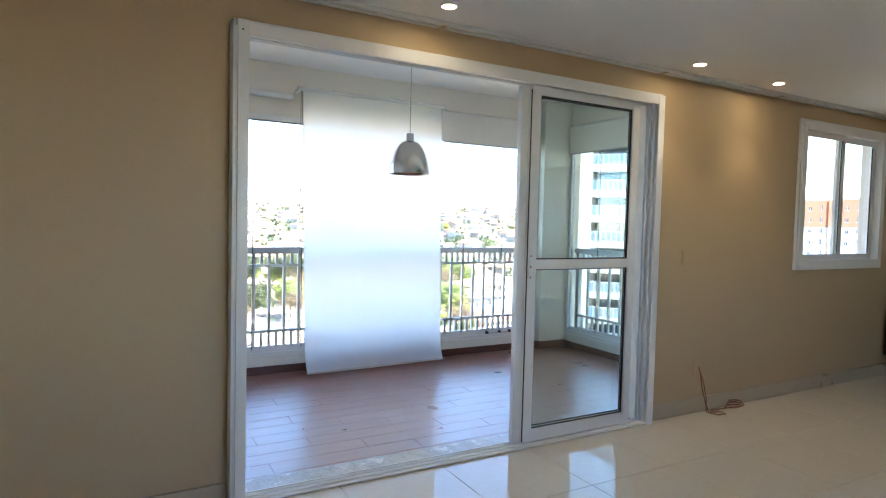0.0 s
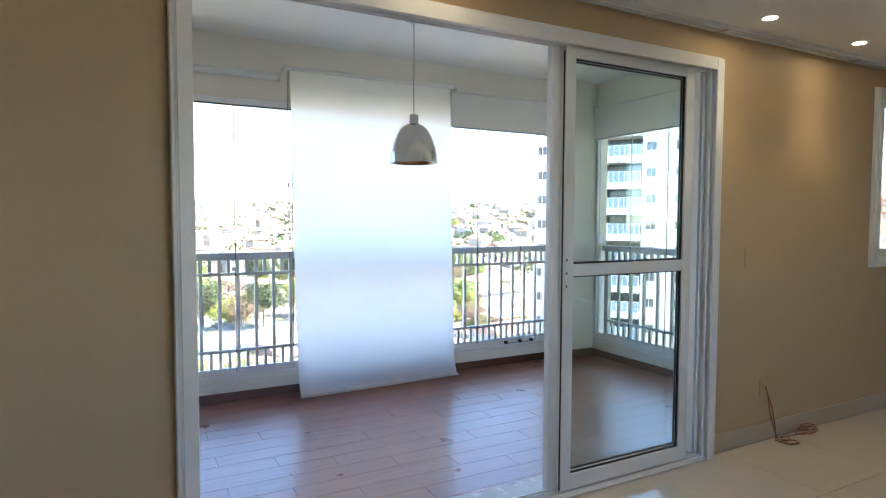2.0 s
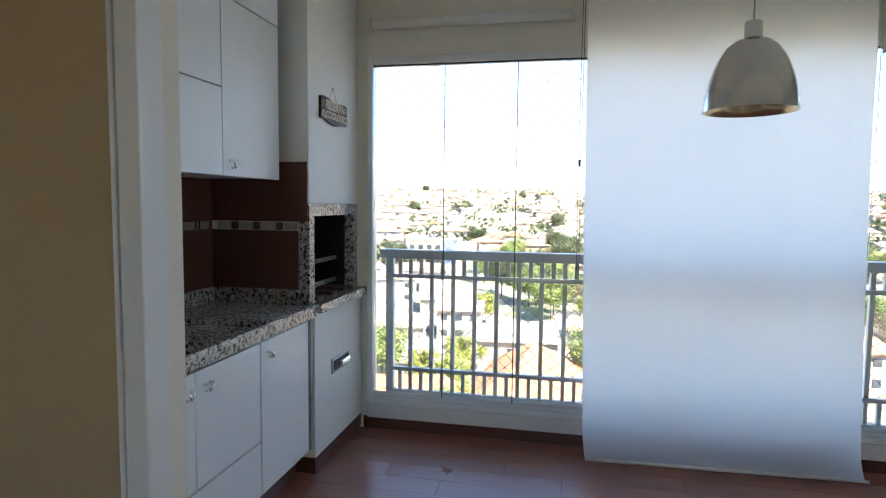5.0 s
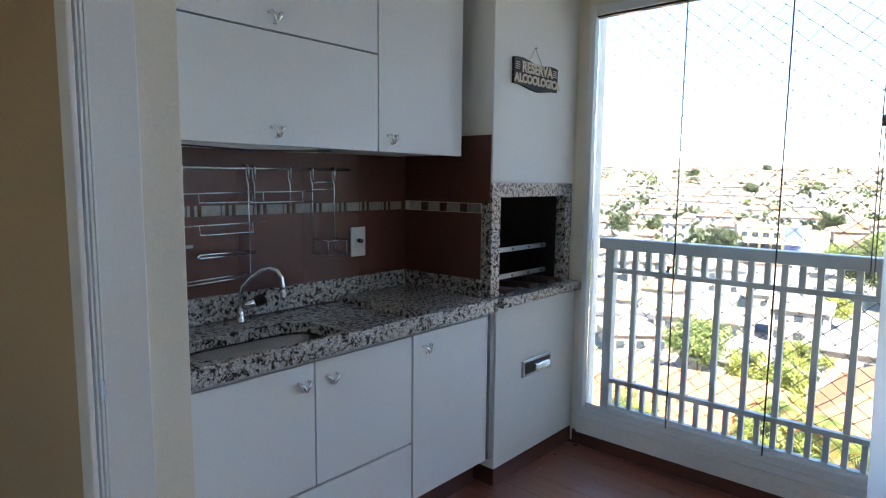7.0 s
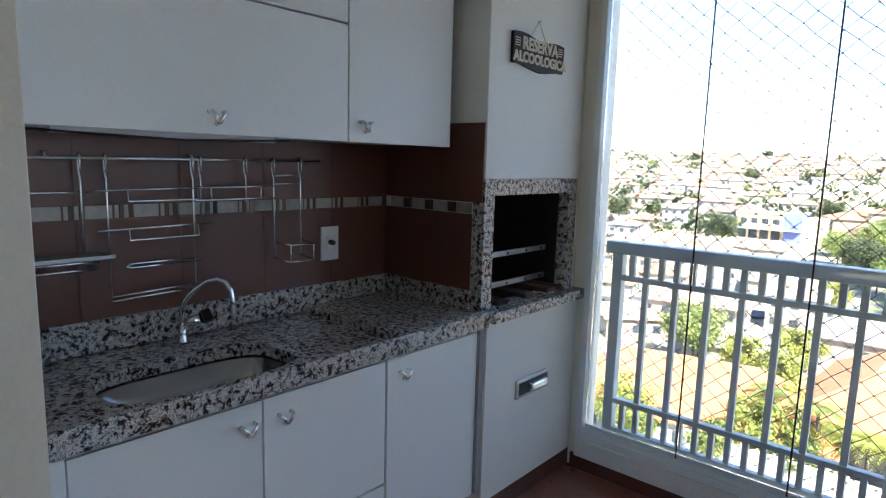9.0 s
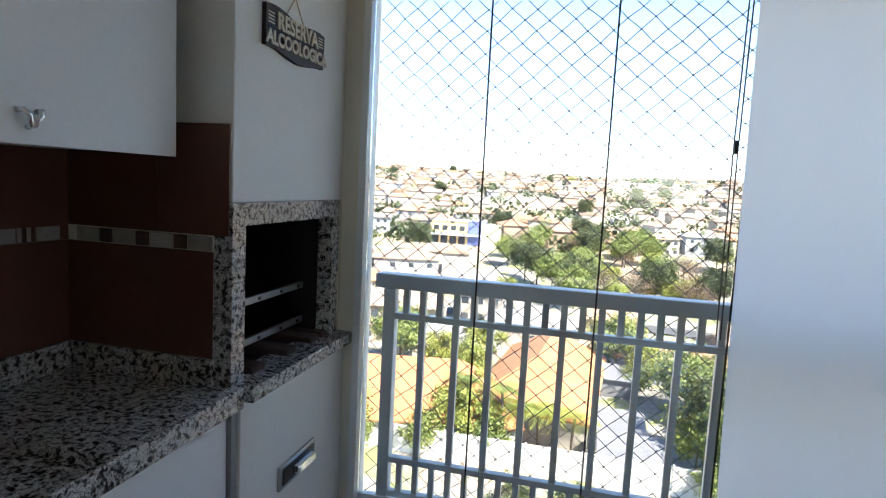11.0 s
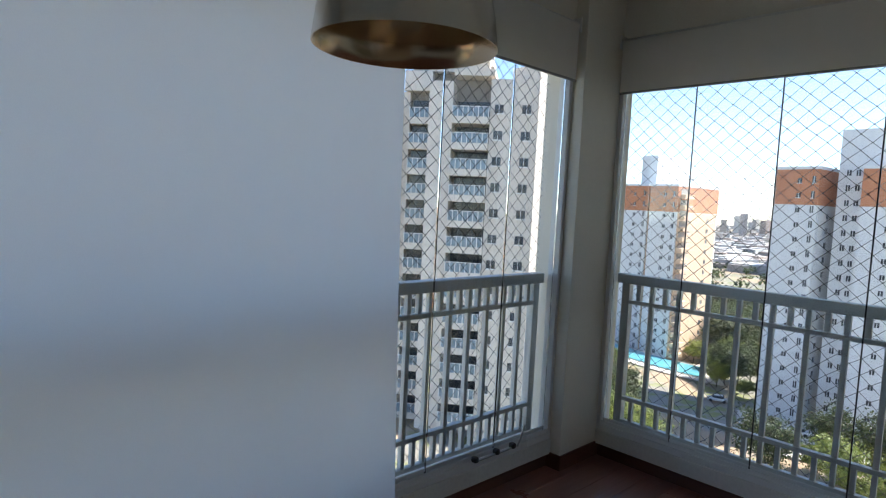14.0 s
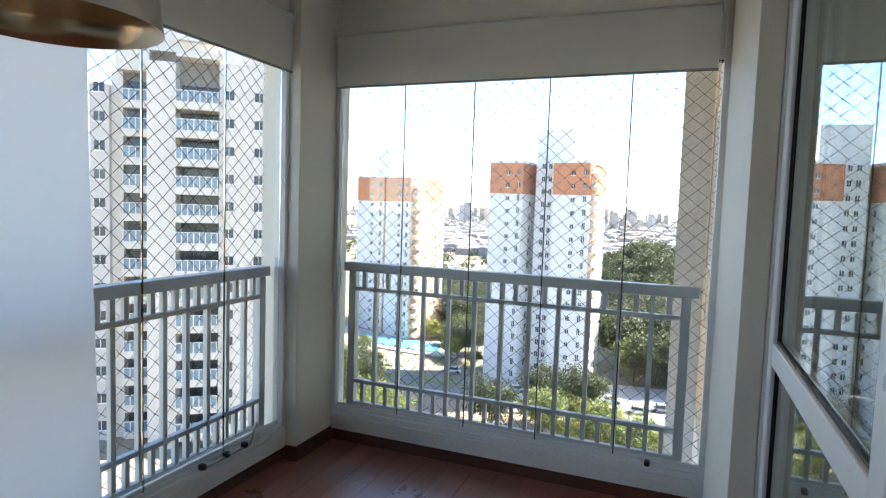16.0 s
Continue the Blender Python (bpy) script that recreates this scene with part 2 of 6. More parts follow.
def box(bm, lo, hi, bevel=0.0, slot=0):
    r = bmesh.ops.create_cube(bm, size=1.0)
    lo, hi = Vector(lo), Vector(hi)
    bmesh.ops.scale(bm, vec=hi - lo, verts=r["verts"])
    bmesh.ops.translate(bm, vec=(lo + hi) / 2, verts=r["verts"])
    faces = {f for v in r["verts"] for f in v.link_faces}
    for f in faces:
        f.material_index = slot
    if bevel:
        edges = list({e for v in r["verts"] for e in v.link_edges})
        bmesh.ops.bevel(bm, geom=edges, offset=bevel, segments=2, profile=0.5, affect="EDGES")
    return r["verts"]


def boxed(lo, hi, bevel=0.0):
    bm = bmesh.new()
    box(bm, lo, hi, bevel)
    return bm


def rod(bm, a, b, r, sides=8):
    a, b = Vector(a), Vector(b)
    m = Matrix.Translation((a + b) / 2) @ (b - a).to_track_quat("Z", "Y").to_matrix().to_4x4()
    return bmesh.ops.create_cone(bm, cap_ends=True, segments=sides, radius1=r, radius2=r, depth=(b - a).length, matrix=m)["verts"]


def tube(bm, points, r, sides=8):
    """A bent tube through points, with caps."""
    pts = [Vector(p) for p in points]
    rings = []
    side = None
    for i, p in enumerate(pts):
        d = (pts[min(i + 1, len(pts) - 1)] - pts[max(i - 1, 0)]).normalized()
        if side is None:
            side = d.orthogonal().normalized()
        side = (side - d * side.dot(d)).normalized()
        up = d.cross(side)
        rings.append([bm.verts.new(p + r * (math.cos(k * math.tau / sides) * side + math.sin(k * math.tau / sides) * up)) for k in range(sides)])
    for p, q in zip(rings, rings[1:]):
        for k in range(sides):
            bm.faces.new((p[k], p[(k + 1) % sides], q[(k + 1) % sides], q[k]))
    bm.faces.new(rings[0][::-1]), bm.faces.new(rings[-1])


def tubed(points, r, sides=8):
    bm = bmesh.new()
    tube(bm, points, r, sides)
    return bm


def lathe(profile, centre, sides=32):
    bm = bmesh.new()
    rings = []
    for r, z in profile:
        rings.append([bm.verts.new((centre[0] + r * math.cos(k * math.tau / sides), centre[1] + r * math.sin(k * math.tau / sides), centre[2] + z)) for k in range(sides)])
    for p, q in zip(rings, rings[1:]):
        for k in range(sides):
            bm.faces.new((p[k], p[(k + 1) % sides], q[(k + 1) % sides], q[k]))
    return bm


def mesh_from(name, bm, material, smooth=False):
    bmesh.ops.recalc_face_normals(bm, faces=bm.faces)
    me = bpy.data.meshes.new(name)
    bm.to_mesh(me)
    bm.free()
    for m in material if isinstance(material, (list, tuple)) else [material]:
        me.materials.append(m)
    if smooth:
        for p in me.polygons:
            p.use_smooth = True
    return me


def part(name, bm, material, parent, label="", smooth=False):
    o = ORIGIN[parent]
    bm.transform(Matrix.Translation(-o))
    ob = new(name, mesh_from(name, bm, material, smooth))
    ob.parent = parent
    ORIGIN[ob] = o
    return tagged(ob, label)


def thing(name, at, label, category, group="", kind=""):
    ob = new(name)
    ob.empty_display_size = 0.1
    ob.location = at
    ORIGIN[ob] = Vector(at)
    return tagged(ob, label, category, group, kind)


def solid(name, bm, material, label, category, kind="structure", smooth=False, group=""):
    ob = new(name, mesh_from(name, bm, material, smooth))
    ORIGIN[ob] = Vector((0, 0, 0))
    return tagged(ob, label, category, group, kind)


def boxes(*list_of):
    bm = bmesh.new()
    for b in list_of:
        box(bm, *b)
    return bm


def piece(name, mesh, parent, at):
    ob = new(name, mesh)
    ob.parent = parent
    ob.location = Vector(at) - ORIGIN[parent]
    return ob


# ---- plan ----
Y_IN, Y_OUT = 3.03, 3.135         # the wall with the sliding door: room face, balcony face
X_L, X_R = -0.06, 4.90            # balcony: tiled back wall, right glazing
Y_F = 5.40                        # balcony: front glazing
Z_ROOM, Z_BALC = 2.44, 2.71       # ceilings
DOOR_L, DOOR_R, DOOR_T = 0.858, 3.655, 2.27
WIN_L, WIN_R, WIN_B, WIN_T = 5.375, 6.70, 1.075, 2.275
F0, F1 = 2.962, 3.080             # door frame: room lip, balcony side
ROOM = (-2.2, 7.6, -3.2)          # room: left, right, back

# ---- room shell ----
solid("wall_door", boxes(((ROOM[0], Y_IN, 0), (0.8375, Y_OUT, 2.9)), ((0.8375, Y_IN, 0), (DOOR_L, 3.0605, 2.9)), ((0.8375, 3.0605, DOOR_T), (DOOR_L, Y_OUT, 2.9)), ((DOOR_L, Y_IN, DOOR_T), (DOOR_R, Y_OUT, 2.9)), ((DOOR_R, Y_IN, 0), (WIN_L, Y_OUT, 2.9)),
                          ((WIN_L, Y_IN, 0), (WIN_R, Y_OUT, WIN_B)), ((WIN_L, Y_IN, WIN_T), (WIN_R, Y_OUT, 2.9)), ((WIN_R, Y_IN, 0), (ROOM[1], Y_OUT, 2.9))),
      BEIGE, "beige painted wall with a sliding door and a window", "wall")
solid("wall_left", boxed((ROOM[0] - 0.15, ROOM[2], 0), (ROOM[0], Y_OUT, 2.9)), BEIGE, "beige painted plain wall of the living room", "wall")
solid("wall_right", boxed((ROOM[1], ROOM[2], 0), (ROOM[1] + 0.15, Y_OUT, 2.9)), BEIGE, "beige painted plain wall of the living room", "wall")
# Opening made up in the unseen back wall, to let sunlight brighten the room
solid("wall_back", boxes(((ROOM[0] - 0.15, ROOM[2] - 0.15, 0), (1.6, ROOM[2], 2.9)), ((3.2, ROOM[2] - 0.15, 0), (ROOM[1] + 0.15, ROOM[2], 2.9)), ((1.6, ROOM[2] - 0.15, 0), (3.2, ROOM[2], 0.9)), ((1.6, ROOM[2] - 0.15, 2.2), (3.2, ROOM[2], 2.9))),
      BEIGE, "beige painted back wall with an unseen opening added for daylight", "wall")
solid("ceiling", boxed((ROOM[0], ROOM[2], Z_ROOM), (ROOM[1], Y_IN, 2.7)), CEILING_WHITE, "white painted plaster ceiling of the living room", "ceiling")
room_floor = solid("floor", boxed((ROOM[0], ROOM[2], -0.12), (ROOM[1], Y_OUT, -0.008)), JOINT, "polished cream porcelain tile floor", "floor")
solid("baseboard", boxes(((DOOR_R + 0.003, Y_IN - 0.014, 0), (ROOM[1], Y_IN - 0.001, 0.11), 0.003)), SKIRT, "cream porcelain baseboard along the beige wall", "baseboard")
solid("baseboard_left", boxes(((ROOM[0], Y_IN - 0.014, 0), (DOOR_L - 0.003, Y_IN - 0.001, 0.11), 0.003)), SKIRT, "cream porcelain baseboard along the beige wall", "baseboard")
solid("slab", boxes(((ROOM[0] - 0.15, ROOM[2] - 0.15, 2.9), (ROOM[1] + 0.15, 5.62, 3.2)), ((ROOM[0] - 0.15, ROOM[2] - 0.15, -0.5), (ROOM[1] + 0.15, Y_OUT, -0.121)), ((ROOM[0] - 0.15, Y_OUT, -0.5), (5.05, 5.60, -0.121))),
      GREY_RENDER, "grey rendered concrete slabs of the building", "slab")

# curtain track under the ceiling
track = thing("curtain_track", (3, 2.98, Z_ROOM), "pale metal double curtain track fixed under the ceiling", "curtain track")
part("rail", boxes(((-0.3, 2.975, Z_ROOM - 0.022), (7.2, 2.995, Z_ROOM), 0.003), ((-0.3, 2.915, Z_ROOM - 0.022), (7.2, 2.935, Z_ROOM), 0.003)), RAIL_GREY, track)
part("cover", boxed((-0.3, 2.935, Z_ROOM - 0.008), (7.2, 2.975, Z_ROOM - 0.001)), ALUMINIUM, track)
for x in (0.2, 1.9, 3.6, 4.9, 6.1):
    part("bracket", boxed((x, 2.905, Z_ROOM - 0.032), (x + 0.03, 3.003, Z_ROOM - 0.023), 0.002), CHROME, track)

# recessed downlights
for x, y in ((1.83, 2.72), (3.72, 2.74), (4.61, 2.76)):
    d = thing("downlight", (x, y, Z_ROOM), "small round recessed ceiling downlight, switched on", "downlight", "ceiling downlights")
    part("trim_ring", lathe([(0.046, 0.0), (0.046, -0.004), (0.042, -0.006), (0.034, -0.004), (0.033, 0.0)], (x, y, Z_ROOM), 28), WHITE_PLASTIC, d, smooth=True)
    part("lens", lathe([(0.0005, -0.003), (0.033, -0.003)], (x, y, Z_ROOM), 28), LAMP_LENS, d, "glowing warm lens")
    lamp = new("downlight_beam", bpy.data.lights.new("downlight_beam", "SPOT"))
    lamp.data.energy, lamp.data.color, lamp.data.spot_size, lamp.data.spot_blend, lamp.data.shadow_soft_size = 0.8, (1.0, 0.78, 0.50), radians(85), 0.8, 0.03
    lamp.matrix_world = look((x, y, Z_ROOM - 0.02), (x, y, 0))

# ---- sliding door ----
def pane_of(name, lo, hi, material, parent, label=""):
    g = part(name, boxed(lo, hi), material, parent, label)
    g.visible_shadow = False
    return g


door = thing("door_1", (2.3, Y_IN, 0), "white aluminium sliding glass door, half open to the balcony", "sliding door", kind="structure")
part("door_frame", boxes(((0.870, 2.937, 0), (0.921, 2.947, 2.268), 0.003), ((0.8615, 2.9475, 0), (0.884, 3.060, 2.2395), 0.002), ((0.870, 2.9475, 2.2045), (0.921, F0 + 0.0005, 2.267), 0.002),
                         ((3.612, F0, 0), (3.663, F0 + 0.012, 2.268), 0.003), ((3.632, F0 + 0.0125, 0), (3.654, F1, 2.24), 0.002),
                         ((0.9235, F0 + 0.001, 2.204), (3.6115, F0 + 0.0115, 2.267), 0.003), ((0.8845, F0 + 0.0125, 2.24), (3.6315, F1, 2.266), 0.002),
                         ((0.8845, F0 + 0.0125, 0.0045), (3.6315, F1, 0.012), 0.002)), ALUMINIUM, door, "white aluminium outer frame with lips")
part("wall_seal", boxes(((0.8500, 2.941, 0.005), (0.8610, Y_IN - 0.001, 2.268), 0.002), ((3.6635, F0 + 0.004, 0.005), (3.674, Y_IN - 0.001, 2.268), 0.002), ((0.872, F0 + 0.013, 2.2685), (3.663, Y_IN - 0.001, 2.278), 0.002)), ALUMINIUM, door, "white sealed joint round the frame")
for y in (3.003, 3.050, 3.074):
    part("head_track", boxed((0.8845, y - 0.004, 2.212), (3.6315, y + 0.004, 2.2395), 0.001), ALUMINIUM, door)
    part("jamb_track", boxed((3.610, y - 0.004, 0.0125), (3.6315, y + 0.004, 2.2115), 0.001), ALUMINIUM, door)
    part("floor_track", boxed((0.907, y - 0.004, 0.0125), (3.609, y + 0.004, 0.022), 0.001), ALUMINIUM, door)
for y in (2.956, 2.9665, 2.976):
    part("jamb_track", boxed((0.8845, y - 0.002, 0.0125), (0.910 - (y - 2.956), y + 0.002, 2.2035), 0.0008), ALUMINIUM, door)
part("strike", boxed((0.8905, 2.9682, 0.99), (0.897, 2.9738, 1.03), 0.001), CHROME, door, "small steel strike plate")
part("screw", boxed((0.8845, 2.961, 1.62), (0.892, 2.9635, 1.635), 0.0005), BLACK_PLASTIC, door)
part("screw", boxed((0.888, 2.935, 2.218), (0.895, 2.9368, 2.225), 0.0005), BLACK_PLASTIC, door)


def leaf(x0, x1, y, label):
    w, t = 0.064, 0.018
    lf = part("door_leaf", boxes(((x0, y - t, 0.026), (x0 + w, y + t, 2.208), 0.004), ((x1 - w, y - t, 0.026), (x1, y + t, 2.208), 0.004),
                                 ((x0 + w - 0.002, y - t + 0.001, 0.026), (x1 - w + 0.002, y + t - 0.001, 0.104), 0.004), ((x0 + w - 0.002, y - t + 0.001, 2.156), (x1 - w + 0.002, y + t - 0.001, 2.208), 0.004),
                                 ((x0 + w - 0.002, y - t + 0.001, 1.098), (x1 - w + 0.002, y + t - 0.001, 1.158), 0.004)), ALUMINIUM, door, label)
    for z0, z1 in ((0.104, 1.098), (1.158, 2.156)):
        pane_of("pane", (x0 + w + 0.001, y - 0.003, z0 + 0.001), (x1 - w - 0.001, y + 0.003, z1 - 0.001), DOOR_PANE, lf, "faintly green clear glass pane")
        a, b, g = x0 + w + 0.001, x1 - w - 0.001, 0.006
        for s in (-1, 1):
            part("gasket", boxes(((a, y + s * 0.0055 - 0.0022, z0), (a + g, y + s * 0.0055 + 0.0022, z1)), ((b - g, y + s * 0.0055 - 0.0022, z0), (b, y + s * 0.0055 + 0.0022, z1)),
                                 ((a + g, y + s * 0.0055 - 0.0022, z0), (b - g, y + s * 0.0055 + 0.0022, z0 + g)), ((a + g, y + s * 0.0055 - 0.0022, z1 - g), (b - g, y + s * 0.0055 + 0.0022, z1))), GASKET, lf, "black rubber gasket")
    return lf


front_leaf = leaf(2.584, 3.486, 3.026, "white aluminium sliding leaf with a middle rail")
leaf(2.530, 3.512, 3.0655, "white aluminium sliding leaf behind another one")
# Black strip whose colour stands in for shade in the gap between leaves
part("gap_strip", boxes(((2.580, 3.013, 0.03), (2.5835, 3.021, 2.185))), GASKET, front_leaf, "black strip for the shaded gap between leaves")
part("latch", boxes(((2.590, 3.002, 1.03), (2.608, 3.0075, 1.20), 0.002)), ALUMINIUM, front_leaf, "white latch plate")
for z in (1.05, 1.115, 1.18):
    part("screw", boxed((2.596, 3.000, z - 0.006), (2.603, 3.003, z + 0.006), 0.001), BLACK_PLASTIC, front_leaf)
solid("threshold", boxed((DOOR_L, Y_IN - 0.045, -0.03), (DOOR_R, Y_OUT + 0.12, 0.004), 0.002), THRESHOLD, "white speckled granite door threshold", "threshold")

# ---- room window ----
win = thing("window_1", (6.0, Y_IN, WIN_B), "white aluminium two-leaf sliding window in the beige wall", "window", kind="structure")
part("window_frame", boxes(((WIN_L, 3.0, WIN_B), (WIN_L + 0.05, 3.118, WIN_T), 0.003), ((WIN_R - 0.05, 3.0, WIN_B), (WIN_R, 3.118, WIN_T), 0.003),
                           ((WIN_L + 0.05, 3.0, WIN_T - 0.055), (WIN_R - 0.05, 3.118, WIN_T), 0.003), ((WIN_L + 0.05, 3.0, WIN_B), (WIN_R - 0.05, 3.118, WIN_B + 0.05), 0.003)), ALUMINIUM, win)
part("casing", boxes(((WIN_L - 0.03, 3.006, WIN_B - 0.03), (WIN_L, 3.0295, WIN_T + 0.03), 0.003), ((WIN_R, 3.006, WIN_B - 0.03), (WIN_R + 0.03, 3.0295, WIN_T + 0.03), 0.003),
                     ((WIN_L, 3.006, WIN_T), (WIN_R, 3.0295, WIN_T + 0.03), 0.003), ((WIN_L, 3.006, WIN_B - 0.03), (WIN_R, 3.0295, WIN_B), 0.003)), ALUMINIUM, win)
for x0, x1, y in ((WIN_L + 0.052, 6.05, 3.035), (6.0, WIN_R - 0.052, 3.075)):
    lf = part("sash", boxes(((x0, y - 0.015, WIN_B + 0.052), (x0 + 0.045, y + 0.015, WIN_T - 0.058), 0.003), ((x1 - 0.045, y - 0.015, WIN_B + 0.052), (x1, y + 0.015, WIN_T - 0.058), 0.003),
                            ((x0 + 0.045, y - 0.014, WIN_B + 0.052), (x1 - 0.045, y + 0.014, WIN_B + 0.10), 0.003), ((x0 + 0.045, y - 0.014, WIN_T - 0.105), (x1 - 0.045, y + 0.014, WIN_T - 0.058), 0.003)), ALUMINIUM, win)
    pane_of("pane", (x0 + 0.046, y - 0.003, WIN_B + 0.101), (x1 - 0.046, y + 0.003, WIN_T - 0.106), PANE, lf)
    part("gasket", boxes(((x0 + 0.046, y - 0.009, WIN_B + 0.101), (x0 + 0.056, y - 0.004, WIN_T - 0.106)), ((x1 - 0.056, y - 0.009, WIN_B + 0.101), (x1 - 0.046, y - 0.004, WIN_T - 0.106))), GASKET, lf)

# small things in the room
for x, z in ((4.02, 1.16), (4.20, 0.33)):
    sw = thing("wall_outlet", (x, Y_IN, z), "cream plastic wall plate on the beige wall", "outlet", "wall plates")
    part("plate", boxed((x - 0.038, Y_IN - 0.008, z - 0.058), (x + 0.038, Y_IN - 0.0005, z + 0.058), 0.003), BEIGE, sw)
    part("socket", boxed((x - 0.018, Y_IN - 0.011, z - 0.03), (x + 0.018, Y_IN - 0.008, z + 0.03), 0.001), BEIGE, sw)
cable = thing("cable", (4.28, 2.9, 0), "thin brown cable hanging from the wall, coiled on the floor", "cable")
pts = [(4.21, 3.02, 0.34), (4.205, 3.0, 0.30), (4.22, 2.99, 0.18), (4.235, 2.97, 0.08), (4.24, 2.94, 0.012), (4.28, 2.89, 0.006), (4.35, 2.88, 0.006), (4.37, 2.92, 0.006), (4.30, 2.96, 0.006), (4.33, 2.99, 0.006), (4.45, 2.975, 0.006)]
part("cord", tubed(pts, 0.004), CORD_BROWN, cable, smooth=True)
part("cord", tubed([(4.215, 3.02, 0.33), (4.235, 2.99, 0.22), (4.25, 2.975, 0.10), (4.225, 2.95, 0.016), (4.29, 2.92, 0.013), (4.36, 2.95, 0.013)], 0.004), CORD_BROWN, cable, smooth=True)
coil = [(4.56 + 0.11 * math.cos(a) * (1 - 0.03 * a), 2.955 + 0.045 * math.sin(a) * (1 - 0.02 * a), 0.006 + 0.0035 * a) for a in [i * 0.35 for i in range(50)]]
part("coil", tubed([(4.45, 2.975, 0.006)] + coil, 0.004, 6), CORD_BROWN, cable, smooth=True)
rack = thing("wall_cabinet", (7.2, 3.0, 0.2), "dark wooden low cabinet hanging on the wall", "cabinet")
part("body", boxed((6.89, 2.62, 0.20), (7.58, 3.012, 0.66), 0.004), DARK_WOOD, rack)
for i in range(9):
    part("slat", boxed((6.878, 2.63, 0.22 + i * 0.047), (6.8895, 3.005, 0.255 + i * 0.047), 0.002), DARK_WOOD, rack)

# ---- balcony shell ----
GL, GR, GB, GT = 0.577, 4.475, 0.225, 2.215      # front glazing: left, right, bottom, top
RB, RT = 3.175, 5.265                            # right glazing along y
for name, lo, hi in (("wall_balcony_left", (X_L - 0.15, Y_OUT + 0.001, 0), (0.8375, Y_OUT + 0.012, 2.9)), ("wall_balcony_right", (DOOR_R, Y_OUT + 0.001, 0), (4.93, Y_OUT + 0.012, 2.9)), ("wall_balcony_lintel", (DOOR_L, Y_OUT + 0.001, DOOR_T), (DOOR_R, Y_OUT + 0.012, 2.9))):
    solid(name, boxed(lo, hi), CREAM, "cream painted balcony side of the door wall", "wall")
solid("door_reveal", boxes(((0.838, 3.061, 0.005), (0.8615, Y_OUT + 0.0125, DOOR_T - 0.001), 0.002), ((3.622, F1 + 0.001, 0.005), (DOOR_R + 0.001, Y_OUT + 0.0125, DOOR_T - 0.001), 0.002), ((0.862, F1 + 0.001, 2.2405), (3.6215, Y_OUT + 0.0125, DOOR_T - 0.001), 0.002)), CREAM, "cream plastered edges beside the door frame", "trim")
back_wall = solid("wall_tiled", boxed((X_L - 0.15, Y_OUT, 0), (X_L, 5.55, 2.9)), CREAM, "cream balcony wall with brown glazed tiles behind the counter", "wall")
solid("wall_front_left", boxed((X_L, Y_F, 0), (GL - 0.03, Y_F + 0.15, 2.9), 0.004), CREAM, "cream painted wall strip beside the front glazing", "wall")
solid("pillar", boxes(((GR + 0.025, 5.29, 0), (5.02, 5.55, 2.9), 0.006)), CREAM, "cream painted corner pillar between the glazings", "pillar")
solid("beam_front", boxes(((GL - 0.03, Y_F - 0.03, GT + 0.045), (GR + 0.025, Y_F + 0.15, 2.9), 0.003)), CREAM, "cream painted beam above the front glazing", "beam")
solid("beam_right", boxes(((X_R - 0.03, Y_OUT + 0.012, GT + 0.045), (X_R + 0.15, 5.29, 2.9), 0.003)), CREAM, "cream painted beam above the side glazing", "beam")
solid("sill_front", boxes(((GL - 0.03, Y_F - 0.045, 0.075), (GR + 0.025, Y_F + 0.15, 0.165), 0.006), ((GL - 0.03, Y_F - 0.01, -0.12), (GR + 0.025, Y_F + 0.15, 0.075))), SILL_WHITE, "white painted low sill under the front glazing", "sill")
solid("sill_right", boxes(((X_R - 0.045, Y_OUT + 0.012, 0.075), (X_R + 0.15, 5.289, 0.165), 0.006), ((X_R - 0.01, Y_OUT + 0.012, -0.12), (X_R + 0.15, 5.289, 0.075))), SILL_WHITE, "white painted low sill under the side glazing", "sill")
solid("ceiling_balcony", boxed((X_L, Y_OUT, Z_BALC), (5.05, 5.55, 2.89)), CEILING_WHITE, "white painted balcony ceiling", "ceiling")
solid("skirting", boxes(((GL - 0.06, Y_F - 0.022, 0), (GR + 0.03, Y_F - 0.0105, 0.074)), ((GR + 0.014, 5.279, 0), (X_R, 5.2895, 0.085)), ((GR + 0.014, 5.29, 0), (GR + 0.0245, Y_F - 0.023, 0.085)), ((X_R - 0.022, Y_OUT + 0.025, 0), (X_R - 0.0105, 5.278, 0.074)),
                          ((DOOR_R + 0.01, Y_OUT + 0.0125, 0), (X_R - 0.023, Y_OUT + 0.024, 0.085))), BROWN_TILE, "dark brown tile skirting round the balcony floor", "skirting")
balc_floor = solid("floor_balcony", boxed((X_L, Y_OUT + 0.02, -0.12), (X_R + 0.02, Y_F + 0.02, -0.008)), BROWN_JOINT, "reddish brown wood-look porcelain plank floor", "floor")
# Last box: unseen wall above the slab, added to keep sun off the balcony
solid("exterior_bay", boxes(((7.0, Y_OUT + 0.001, -40), (9.0, 3.36, 25)), ((-2.3, Y_OUT - 1.0, -40), (7.0, Y_OUT, -0.501)), ((-2.35, Y_OUT, -40), (5.0, 5.55, -0.52)), ((-2.35, 2.9, 3.2), (12.0, Y_OUT, 14))), GREY_RENDER, "grey rendered outer wall with an unseen sun-blocking wall above", "facade")

